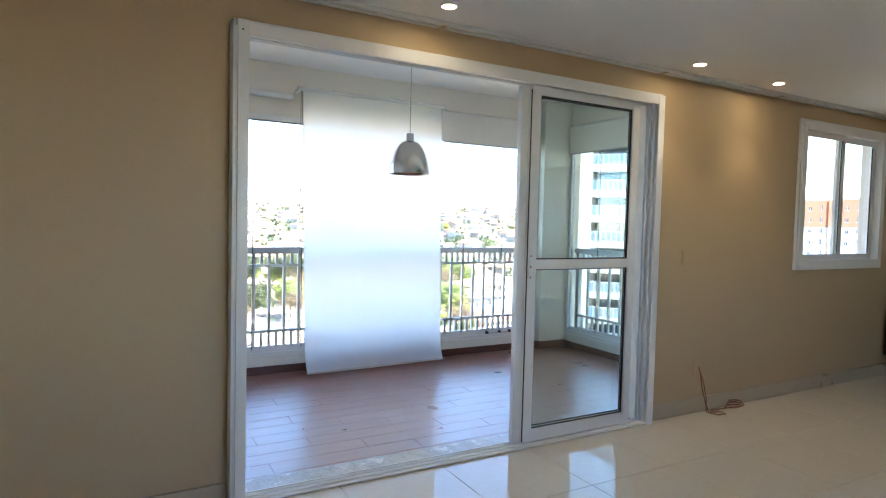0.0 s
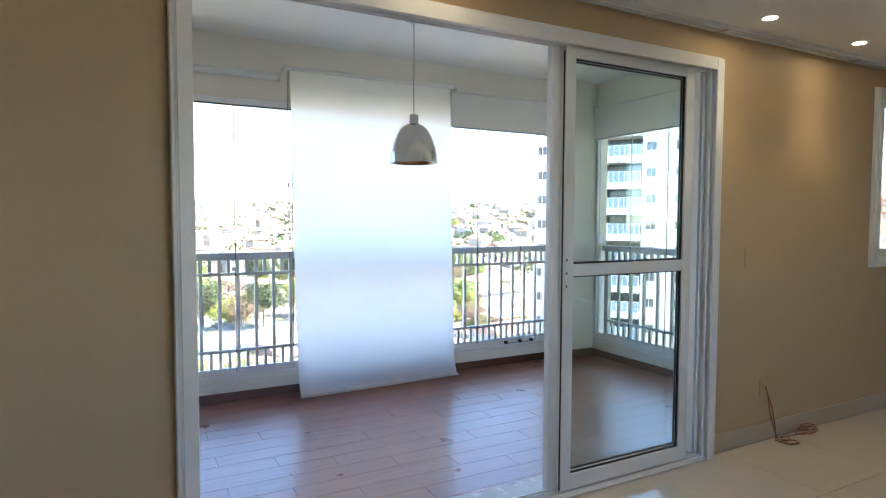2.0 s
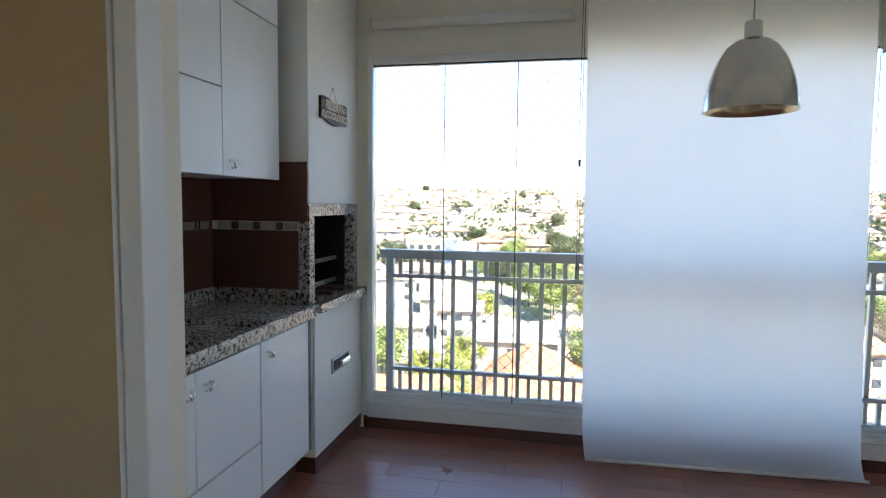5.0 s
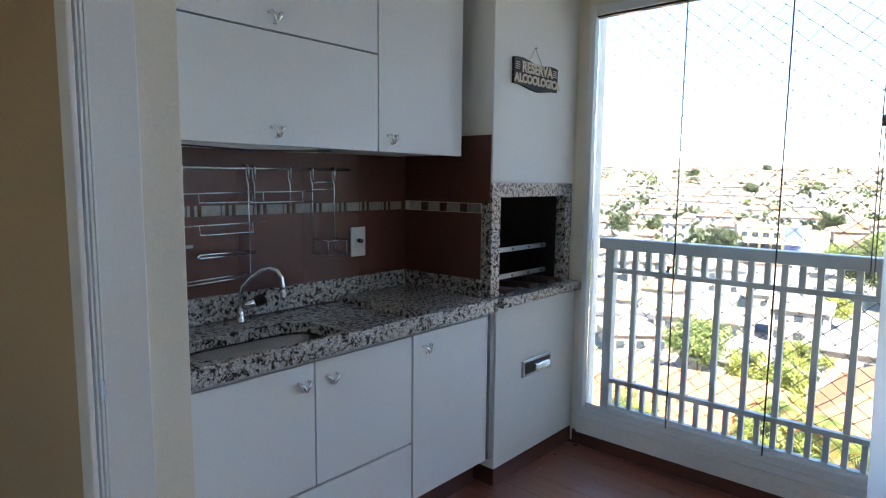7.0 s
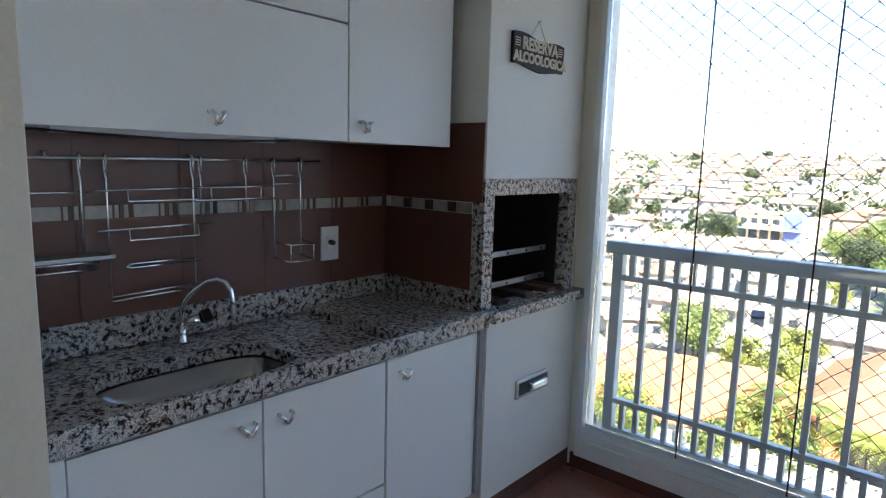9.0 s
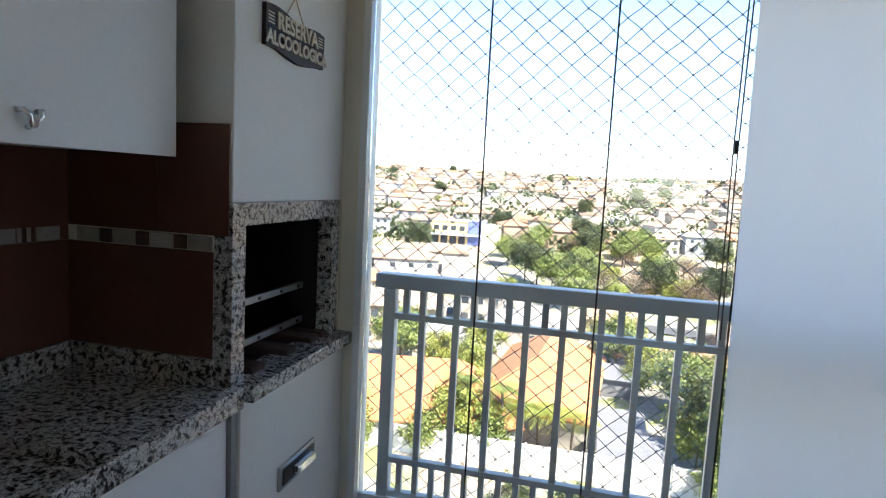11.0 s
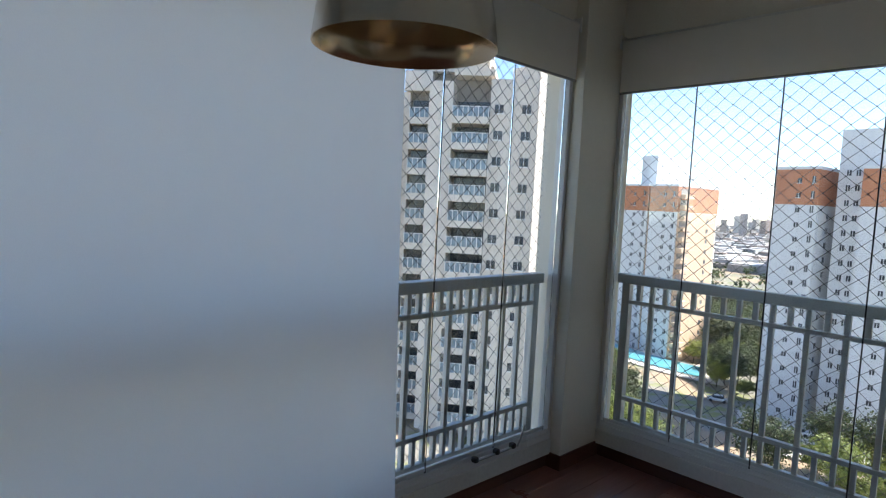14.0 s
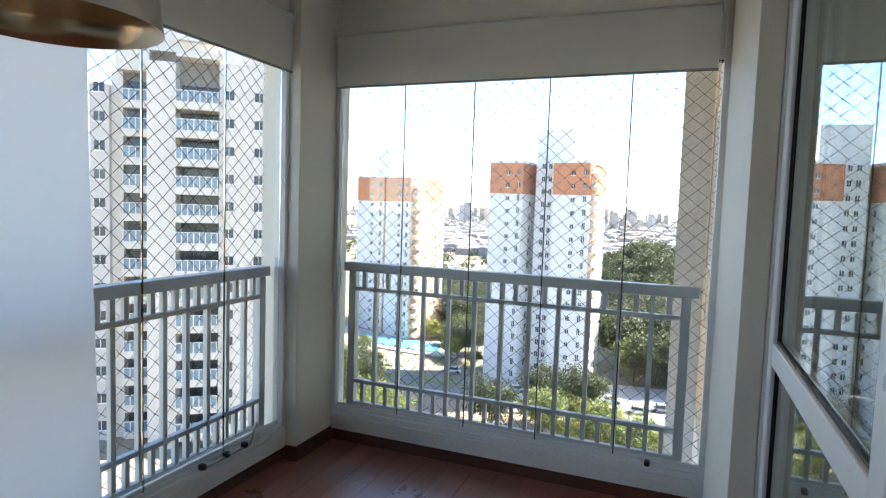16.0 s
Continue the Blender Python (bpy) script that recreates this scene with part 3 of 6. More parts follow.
# ---- frameless glazing ----
def glazing(name, along, label, latch_at):
    """along: 0 front (x runs), 1 right (y runs)."""
    lo_u, hi_u = (GL, GR) if along == 0 else (RB, RT)
    plane = Y_F if along == 0 else X_R

    def B(u0, v0, z0, u1, v1, z1, bev=0.0):
        a, b = ((u0, plane + v0, z0), (u1, plane + v1, z1)) if along == 0 else ((plane + v0, u0, z0), (plane + v1, u1, z1))
        return (a, b, bev)
    g = thing(name, (B(lo_u, 0, 0.165, 0, 0, 0)[0]), label, "glazing", kind="structure")
    part("bottom_track", boxes(B(lo_u, -0.04, 0.165, hi_u, 0.04, 0.200, 0.004), B(lo_u, -0.028, 0.2, hi_u, -0.020, 0.222, 0.001), B(lo_u, 0.020, 0.2, hi_u, 0.028, 0.222, 0.001)), ALUMINIUM, g)
    part("top_track", boxes(B(lo_u, -0.032, GT, hi_u, 0.04, GT + 0.045, 0.003)), ALUMINIUM, g)
    # Black strip under the top track, with the gap's shade in its colour
    part("shadow_gap", boxes(B(lo_u, -0.02, GT - 0.008, hi_u, 0.02, GT - 0.0005)), GASKET, g, "dark strip painted as a shadow gap")
    part("jamb", boxes(B(lo_u - 0.03, -0.035, 0.165, lo_u, 0.04, GT + 0.045, 0.003)), ALUMINIUM, g)
    part("jamb", boxes(B(hi_u, -0.035, 0.165, hi_u + 0.025, 0.04, GT + 0.045, 0.003)), ALUMINIUM, g)
    joints = [lo_u, 1.011, 1.437, 1.868, 2.293, 2.716, 3.138, 3.560, 4.042, hi_u] if along == 0 else [lo_u, 3.587, 4.004, 4.423, 4.848, hi_u]
    for i, (a, b) in enumerate(zip(joints, joints[1:])):
        p0, p1, _ = B(a + 0.0032, -0.004, 0.205, b - 0.0032, 0.004, GT - 0.009)
        pn = pane_of("pane", p0, p1, PANE, g, "clear frameless glass pane")
        part("bottom_clip", boxes(B(a + 0.004, -0.009, 0.2225, b - 0.004, -0.0045, 0.236, 0.001)), ALUMINIUM, pn)
        if i:
            part("edge_seal", boxes(B(a - 0.003, -0.0045, 0.206, a + 0.003, 0.0045, GT - 0.010)), GASKET, g, "dark seal between two panes")
    for u in latch_at:
        part("knob", boxes(B(u, -0.075, 0.205, u + 0.028, -0.041, 0.235, 0.008)), BLACK_PLASTIC, g, "small black latch knob")
    return g


glazing("window_2", 0, "frameless glass panes in white tracks across the balcony front", (3.83, 3.99, 4.12))
glazing("window_3", 1, "frameless glass panes in white tracks on the balcony side", (3.40,))
handle = thing("window_latch", (4.1, Y_F - 0.06, 0.2), "black and steel latch on the glazing track", "latch")
part("bar", boxed((3.86, 5.335, 0.205), (4.16, 5.347, 0.214), 0.002), STEEL, handle)
part("lever", tubed([(4.165, 5.335, 0.21), (4.168, 5.32, 0.25), (4.185, 5.31, 0.33)], 0.005), STEEL, handle)


# ---- balcony railings ----
def railing(name, along, lo_u, hi_u, plane, spacing, label):
    def B(u0, v0, z0, u1, v1, z1, bev=0.0):
        return ((u0, plane + v0, z0), (u1, plane + v1, z1), bev) if along == 0 else ((plane + v0, u0, z0), (plane + v1, u1, z1), bev)
    r = thing(name, B((lo_u + hi_u) / 2, 0, 0.165, 0, 0, 0)[0], label, "railing")
    part("top_rail", boxes(B(lo_u - 0.06, -0.014, 1.058, hi_u + 0.06, 0.050, 1.115, 0.005)), RAIL_GREY, r)
    part("middle_rail", boxes(B(lo_u, -0.010, 0.940, hi_u, 0.022, 0.964, 0.002)), RAIL_GREY, r)
    part("lower_rail", boxes(B(lo_u, -0.010, 0.356, hi_u, 0.022, 0.380, 0.002)), RAIL_GREY, r)
    part("bottom_rail", boxes(B(lo_u, -0.010, 0.215, hi_u, 0.022, 0.238, 0.002)), RAIL_GREY, r)
    for u in (lo_u, hi_u):
        part("post", boxes(B(u - 0.024, -0.012, 0.166, u + 0.024, 0.036, 1.057, 0.003)), RAIL_GREY, r)
    n = round((hi_u - lo_u) / spacing)
    step = (hi_u - lo_u) / n
    long_bar = mesh_from("bar", boxes(B(-0.012, -0.006, 0.3815, 0.012, 0.018, 0.9385)), RAIL_GREY)
    up_bar = mesh_from("bar", boxes(B(-0.012, -0.006, 0.9655, 0.012, 0.018, 1.0565)), RAIL_GREY)
    low_bar = mesh_from("bar", boxes(B(-0.011, -0.006, 0.2395, 0.011, 0.018, 0.3545)), RAIL_GREY)
    for i in range(1, 2 * n):
        u = lo_u + i * step / 2
        at = (u, 0, 0) if along == 0 else (0, u, 0)
        piece("bar", up_bar, r, at)
        piece("bar", low_bar, r, at)
        if i % 2 == 0:
            piece("bar", long_bar, r, at)
    return r


railing("railing", 0, 0.664, 4.39, 5.455, 0.134, "pale grey painted steel railing behind the glass")
railing("railing", 1, 3.275, 5.20, X_R + 0.055, 0.158, "pale grey painted steel railing behind the glass")


# ---- safety net ----
def net(along, lo_u, hi_u, plane, w):
    bm = bmesh.new()
    cw, ch, z0, z1 = 0.0455, 0.040, 0.17, 2.25
    nu, nz = int((hi_u - lo_u) / cw) + 1, int((z1 - z0) / ch) + 1
    grid = {}

    def P(i, k):
        if (i, k) not in grid:
            u = lo_u + i * cw + random.uniform(-0.003, 0.003)
            z = z0 + k * ch + random.uniform(-0.003, 0.003) - 0.012 * math.sin(math.pi * i / nu * 3)
            v = plane + random.uniform(-0.004, 0.004)
            grid[i, k] = Vector((u, v, z)) if along == 0 else Vector((v, u, z))
        return grid[i, k]
    verts, faces = [], []

    def seg(a, b):
        d = (b - a).normalized()
        s = Vector((d.z, 0, -d.x)) if along == 0 else Vector((0, d.z, -d.y))
        o = Vector((0, w, 0)) if along == 0 else Vector((w, 0, 0))
        s = s.normalized() * w
        base = len(verts)
        for p in (a, b):
            verts.extend([p + s - o * 0.6, p - s - o * 0.6, p + o])
        faces.extend([(base, base + 1, base + 4, base + 3), (base + 1, base + 2, base + 5, base + 4), (base + 2, base, base + 3, base + 5)])

    def knot(p):
        base, q = len(verts), 0.0048
        verts.extend([p + Vector(o) for o in ((q, 0, 0), (-q, 0, 0), (0, q, 0), (0, -q, 0), (0, 0, q), (0, 0, -q))])
        faces.extend([(base + a, base + b, base + c) for a, b, c in ((0, 2, 4), (2, 1, 4), (1, 3, 4), (3, 0, 4), (2, 0, 5), (1, 2, 5), (3, 1, 5), (0, 3, 5))])
    for i in range(nu):
        for k in range(nz):
            if (i + k) % 2 == 0:
                for dk in (1, -1):
                    if 0 <= k + dk <= nz:
                        seg(P(i, k), P(i + 1, k + dk))
                knot(P(i, k))
    me = bpy.data.meshes.new("safety_net")
    me.from_pydata([tuple(v) for v in verts], [], faces)
    me.materials.append(NET_CORD)
    ob = new("safety_net", me)
    return tagged(ob, "fine grey knotted safety net stretched outside the railing", "safety net", kind="stuff")


net(0, 0.56, 4.50, 5.535, 0.0016)
net(1, 3.16, 5.28, X_R + 0.135, 0.0015)

# ---- blinds ----
big = thing("roller_blind", (2.5, 5.2, 0.02), "white translucent roller blind let down to the floor", "roller blind", "roller blinds")
part("tube", tubed([(1.775, 5.203, 2.482), (3.205, 5.203, 2.486)], 0.017, 16), WHITE_PLASTIC, big, smooth=True)
part("end_cap", tubed([(1.762, 5.203, 2.482), (1.790, 5.203, 2.482)], 0.024, 16), WHITE_PLASTIC, big)
part("end_cap", tubed([(3.195, 5.203, 2.486), (3.215, 5.203, 2.486)], 0.024, 16), WHITE_PLASTIC, big)
for x in (1.79, 3.19):
    part("bracket", boxed((x - 0.012, 5.203, 2.474), (x + 0.012, Y_F - 0.031, 2.498), 0.002), WHITE_PLASTIC, big)
bm = bmesh.new()
rows, cols = 40, 28
gridv = []
for k in range(rows + 1):
    f = k / rows
    z = 2.468 - f * (2.468 - 0.028)
    line = []
    for i in range(cols + 1):
        u = i / cols
        flare = max(0, (f - 0.93) / 0.07) ** 2
        x0, x1 = 1.812 + 0.034 * f ** 2 + 0.012 * flare, 3.160 + 0.034 * f ** 2 + 0.026 * flare
        x = x0 + u * (x1 - x0)
        wave = 0.006 * math.sin(u * 9 + f * 3) * f + 0.010 * math.sin(u * 3.1) * f
        curl = 0.03 * max(0, (abs(u - 0.5) - 0.44) / 0.06) ** 2 * f * f
        y = 5.213 - 0.020 * min(f * 12, 1) - 0.04 * f * (1 - u) + wave * 0.6 - (curl if u > 0.5 else curl * 0.3)
        line.append(bm.verts.new((x, y, z + 0.004 * u)))
    gridv.append(line)
for a, b in zip(gridv, gridv[1:]):
    for i in range(cols):
        bm.faces.new((a[i], a[i + 1], b[i + 1], b[i]))
part("fabric", bm, FABRIC, big, "white translucent screen fabric", smooth=True)
part("bottom_bar", tubed([(1.860, 5.150, 0.026), (2.5, 5.172, 0.026), (3.228, 5.190, 0.030), (3.245, 5.180, 0.030)], 0.009, 10), WHITE_PLASTIC, big, smooth=True)
for i, x in enumerate((1.786, 1.798)):
    part("chain", tubed([(x, 5.185, 2.46), (x - 0.004, 5.18, 1.6), (x + 0.002, 5.18, 1.05)], 0.0022, 6), NET_CORD, big, "thin bead chain")
part("chain_weight", boxed((1.783, 5.172, 1.60), (1.795, 5.186, 1.64), 0.003), BLACK_PLASTIC, big)

up = thing("roller_blind", (1.2, 5.24, 2.4), "white roller blind rolled up above the glazing", "roller blind", "roller blinds")
part("tube", tubed([(0.60, 5.29, 2.425), (1.74, 5.29, 2.425)], 0.028, 18), WHITE_PLASTIC, up, smooth=True)
for x in (0.588, 1.742):
    part("end_cap", tubed([(x - 0.008, 5.29, 2.425), (x + 0.008, 5.29, 2.425)], 0.031, 18), WHITE_PLASTIC, up)
    part("bracket", boxed((x - 0.006, 5.29, 2.41), (x + 0.006, Y_F - 0.031, 2.44), 0.002), WHITE_PLASTIC, up)


def short_blind(along, lo_u, hi_u, plane, z0, z1, label):
    def B(u0, v0, za, u1, v1, zb, bev=0.0):
        return ((u0, plane + v0, za), (u1, plane + v1, zb), bev) if along == 0 else ((plane + v0, u0, za), (plane + v1, u1, zb), bev)

    def Q(u, v, z):
        return (u, plane + v, z) if along == 0 else (plane + v, u, z)
    s = thing("roller_blind", Q((lo_u + hi_u) / 2, 0, z0), label, "roller blind", "roller blinds")
    part("tube", tubed([Q(lo_u, 0.02, z1 - 0.01), Q(hi_u, 0.02, z1 - 0.01)], 0.022, 16), WHITE_PLASTIC, s, smooth=True)
    part("fabric", boxes(B(lo_u + 0.012, -0.003, z0 + 0.012, hi_u - 0.012, -0.0015, z1 - 0.006)), BLIND_CREAM, s, "off-white screen fabric")
    part("bottom_bar", boxes(B(lo_u + 0.012, -0.008, z0, hi_u - 0.012, 0.004, z0 + 0.0125, 0.003)), CABINET_GREY, s, "grey bottom bar")
    for u in (lo_u, hi_u):
        part("bracket", boxes(B(u - 0.004, -0.01, z1 - 0.045, u + 0.004, 0.055, z1 + 0.03, 0.002)), WHITE_PLASTIC, s)
    part("chain", tubed([Q(lo_u - 0.012, -0.004, z1), Q(lo_u - 0.014, -0.006, 1.6), Q(lo_u - 0.012, -0.008, 0.98), Q(lo_u - 0.004, -0.008, 0.95), Q(lo_u + 0.004, -0.008, 0.98), Q(lo_u + 0.006, -0.006, 1.6), Q(lo_u + 0.004, -0.004, z1)], 0.002, 6), WHITE_PLASTIC, s, "thin bead chain")
    return s


short_blind(0, 3.225, 4.46, 5.315, 2.165, 2.475, "off-white roller blind let down a little at the top")
short_blind(1, 3.19, 5.27, X_R - 0.085, 2.150, 2.455, "off-white roller blind let down a little at the top")

# ---- pendant lamp ----
LX, LY = 2.345, 4.20
lampshade = thing("pendant_lamp", (LX, LY, Z_BALC), "brushed aluminium dome pendant lamp hanging on a thin cord", "pendant lamp")
part("canopy", lathe([(0.0005, -0.118), (0.008, -0.117), (0.012, -0.108), (0.045, -0.098), (0.060, -0.075), (0.064, -0.04), (0.064, 0.0)], (LX, LY, Z_BALC), 28), WHITE_PLASTIC, lampshade, smooth=True)
part("cord", tubed([(LX, LY, Z_BALC - 0.115), (LX, LY, 2.034)], 0.003, 8), CABINET_GREY, lampshade)
outer = [(0.0005, 0.305), (0.026, 0.305), (0.029, 0.300), (0.029, 0.252), (0.034, 0.246), (0.058, 0.238), (0.084, 0.216), (0.106, 0.182), (0.124, 0.140), (0.138, 0.095), (0.148, 0.048), (0.154, 0.0)]
inner = [(r - 0.003, z - 0.003) for r, z in outer[::-1] if r > 0.035] + [(0.0005, 0.24)]
inner[0] = (0.1515, 0.0005)
part("shade", lathe(outer, (LX, LY, 1.731), 64), SHADE_METAL, lampshade, "brushed aluminium dome", smooth=True)
part("lining", lathe([(0.154, 0.0)] + inner, (LX, LY, 1.731), 64), SHADE_LINING, lampshade, "warm reflecting inside of the shade", smooth=True)
part("socket", lathe([(0.0005, 0.16), (0.02, 0.16), (0.022, 0.238), (0.0005, 0.2395)], (LX, LY, 1.731), 20), WHITE_PLASTIC, lampshade, smooth=True)
part("bulb", lathe([(0.0005, 0.045), (0.018, 0.05), (0.029, 0.07), (0.030, 0.09), (0.022, 0.125), (0.013, 0.159), (0.0005, 0.1595)], (LX, LY, 1.731), 20), plain("frosted bulb", (0.8, 0.78, 0.7), 0.3, var=0.02), lampshade, smooth=True)

# ---- counter and barbecue ----
CX, CZ = 0.505, 0.885     # counter front, top
Y0, Y1 = Y_OUT + 0.0125, 4.68
# lower cabinets
def handle_pull(parent, x, y, z):
    """A short arched chrome pull, proud of the door."""
    part("handle", tubed([(x + 0.001, y - 0.020, z + 0.010), (x + 0.016, y - 0.019, z + 0.011), (x + 0.022, y - 0.012, z + 0.002), (x + 0.016, y - 0.004, z - 0.016), (x + 0.002, y, z - 0.020)], 0.0055, 8), CHROME, parent, "chrome pull", True)
    part("handle", tubed([(x + 0.001, y + 0.020, z + 0.010), (x + 0.016, y + 0.019, z + 0.011), (x + 0.022, y + 0.012, z + 0.002), (x + 0.016, y + 0.004, z - 0.016), (x + 0.002, y, z - 0.020)], 0.0055, 8), CHROME, parent, "chrome pull", True)


FX = 0.475
sink_unit = thing("base_cabinet", (0.2, 3.66, 0.1), "white laminate sink cabinet with two doors", "cabinet", "base cabinets")
part("body", boxed((X_L + 0.002, Y0, 0.13), (FX - 0.021, 4.195, 0.690)), CABINET_WHITE, sink_unit)
# Black sheet behind the doors puts shade into their gaps as colour
part("gap_shade_sheet", boxed((FX - 0.0205, Y0, 0.132), (FX - 0.0185, 4.195, 0.818)), BLACK_PLASTIC, sink_unit)
part("lower_panel", boxed((FX - 0.018, Y0 + 0.12, 0.135), (FX, 4.190, 0.369), 0.0015), CABINET_WHITE, sink_unit)
part("edge_strip", boxed((FX - 0.0185, Y0 + 0.10, 0.808), (FX + 0.004, 4.196, 0.822), 0.001), CABINET_GREY, sink_unit, "grey edge strip under the counter")
for y0, y1, hy in ((3.272, 3.736, 3.692), (3.742, 4.189, 3.806)):
    dr = part("door", boxed((FX - 0.018, y0, 0.378), (FX, y1, 0.802), 0.0015), CABINET_WHITE, sink_unit)
    handle_pull(dr, FX, hy, 0.735)
part("filler", boxed((FX - 0.018, Y0, 0.135), (FX - 0.003, 3.269, 0.806)), CABINET_WHITE, sink_unit)
side_unit = thing("base_cabinet", (0.2, 4.44, 0.1), "white laminate cabinet with a single tall door", "cabinet", "base cabinets")
part("body", boxed((X_L + 0.002, 4.199, 0.13), (FX - 0.021, 4.672, 0.820)), CABINET_WHITE, side_unit)
# Same black sheet for shade in the gaps round this door
part("gap_shade_sheet", boxed((FX - 0.0205, 4.199, 0.132), (FX - 0.0185, 4.671, 0.818)), BLACK_PLASTIC, side_unit)
dr = part("door", boxed((FX - 0.018, 4.199, 0.135), (FX, 4.668, 0.804), 0.0015), CABINET_WHITE, side_unit)
handle_pull(dr, FX, 4.272, 0.742)
part("edge_strip", boxed((FX - 0.0185, 4.199, 0.808), (FX + 0.004, 4.670, 0.822), 0.001), CABINET_GREY, side_unit, "grey edge strip under the counter")
solid("cabinet_plinth", boxed((X_L, Y0, 0), (0.40, 4.672, 0.13)), BROWN_TILE, "dark brown recessed tile plinth under the cabinets", "plinth")

# worktop with sunken wet part and a sink opening
SX0, SX1, SY0, SY1 = 0.150, 0.445, 3.39, 3.915
worktop = thing("worktop", (0.2, 3.9, CZ), "black and white speckled granite worktop with upstand", "worktop")
WZ = CZ - 0.024
for lo, hi in (((X_L + 0.001, Y0, 0.824), (CX - 0.02, SY0, WZ)), ((X_L + 0.001, SY1, 0.824), (CX - 0.02, 4.245, WZ)), ((X_L + 0.001, SY0, 0.824), (SX0, SY1, WZ)), ((SX1, SY0, 0.824), (CX - 0.02, SY1, WZ))):
    part("wet_slab", boxed(lo, hi), GRANITE, worktop)
part("dry_area", boxed((X_L + 0.001, 4.246, 0.824), (CX - 0.02, 4.699, CZ), 0.002), GRANITE, worktop)
part("front_edge", boxed((CX - 0.0195, Y0, 0.824), (CX + 0.004, 4.699, CZ), 0.004), GRANITE, worktop, "granite front edge")
part("upstand", boxes(((X_L + 0.001, Y0, CZ + 0.0005 - 0.02), (X_L + 0.024, 4.676, 0.962), 0.002)), GRANITE, worktop, "granite upstand")
part("upstand", boxes(((X_L + 0.025, 4.656, CZ + 0.0005), (0.43, 4.676, 0.962), 0.002)), GRANITE, worktop, "granite upstand")
part("upstand", boxes(((X_L + 0.025, Y0, CZ - 0.02), (CX - 0.05, Y0 + 0.02, 0.962), 0.002)), GRANITE, worktop, "granite upstand")

# sink
sink = thing("sink", ((SX0 + SX1) / 2, (SY0 + SY1) / 2, 0.7), "small stainless steel sink set into the granite", "sink")
bm = bmesh.new()
cx, cy, rings = (SX0 + SX1) / 2, (SY0 + SY1) / 2, []
for grow, z in ((0.03, 0.823), (0.012, 0.823), (-0.004, 0.815), (-0.014, 0.74), (-0.035, 0.712), (-0.10, 0.705)):
    a, b, ring = (SX1 - SX0) / 2 + grow, (SY1 - SY0) / 2 + grow, []
    for k in range(48):
        t = k * math.tau / 48
        c, s = math.cos(t), math.sin(t)
        ring.append(bm.verts.new((cx + a * math.copysign(abs(c) ** 0.55, c), cy + b * math.copysign(abs(s) ** 0.55, s), z)))
    rings.append(ring)
for p, q in zip(rings, rings[1:]):
    for k in range(48):
        bm.faces.new((p[k], p[(k + 1) % 48], q[(k + 1) % 48], q[k]))
bm.faces.new(rings[-1])
part("bowl", bm, BOWL_STEEL, sink, smooth=True)
part("drain", lathe([(0.0005, 0.004), (0.03, 0.004), (0.036, 0.0)], (cx, cy, 0.706), 24), CHROME, sink, smooth=True)
# granite lip that rounds the opening
bm = bmesh.new()
r0, r1 = [], []
for k in range(48):
    t = k * math.tau / 48
    c, s = math.cos(t), math.sin(t)
    r0.append((cx + ((SX1 - SX0) / 2 + 0.012) * max(-1, min(1, 1.3 * c)), cy + ((SY1 - SY0) / 2 + 0.012) * max(-1, min(1, 1.3 * s))))
    r1.append((cx + (SX1 - SX0) / 2 * 0.99 * math.copysign(abs(c) ** 0.55, c), cy + (SY1 - SY0) / 2 * 0.99 * math.copysign(abs(s) ** 0.55, s)))
va, vb, vc = ([bm.verts.new((x, y, WZ + 0.003)) for x, y in r0], [bm.verts.new((x, y, WZ + 0.003)) for x, y in r1], [bm.verts.new((x, y, 0.826)) for x, y in r1])
for k in range(48):
    j = (k + 1) % 48
    bm.faces.new((va[k], va[j], vb[j], vb[k])), bm.faces.new((vb[k], vb[j], vc[j], vc[k]))
part("sink_rim", bm, GRANITE, worktop, "polished granite sink cut-out")

tap = thing("tap", (0.02, 3.745, WZ), "chrome gooseneck kitchen tap on the granite", "tap")
TX, TY = 0.02, 3.735
part("base", lathe([(0.0005, 0.055), (0.0115, 0.055), (0.0125, 0.03), (0.014, 0.006), (0.020, 0.0), (0.0005, 0.0)], (TX, TY, WZ), 24), CHROME, tap, smooth=True)
arc = [(TX, TY, WZ + 0.05), (TX, TY, WZ + 0.10), (TX + 0.008, TY + 0.006, WZ + 0.135), (TX + 0.03, TY + 0.03, WZ + 0.172), (TX + 0.06, TY + 0.055, WZ + 0.200), (TX + 0.085, TY + 0.078, WZ + 0.207), (TX + 0.105, TY + 0.094, WZ + 0.198), (TX + 0.118, TY + 0.104, WZ + 0.172), (TX + 0.122, TY + 0.107, WZ + 0.14), (TX + 0.123, TY + 0.107, WZ + 0.118)]
part("spout", tubed(arc, 0.0085, 12), CHROME, tap, smooth=True)
part("nozzle", tubed([(TX + 0.123, TY + 0.107, WZ + 0.126), (TX + 0.123, TY + 0.107, WZ + 0.098)], 0.0115, 14), CHROME, tap)
part("valve", tubed([(TX + 0.005, TY + 0.01, WZ + 0.06), (TX + 0.02, TY + 0.055, WZ + 0.075)], 0.017, 16), CHROME, tap, smooth=True)
part("knob", tubed([(TX + 0.02, TY + 0.055, WZ + 0.075), (TX + 0.025, TY + 0.082, WZ + 0.082)], 0.023, 10), BLACK_PLASTIC, tap)

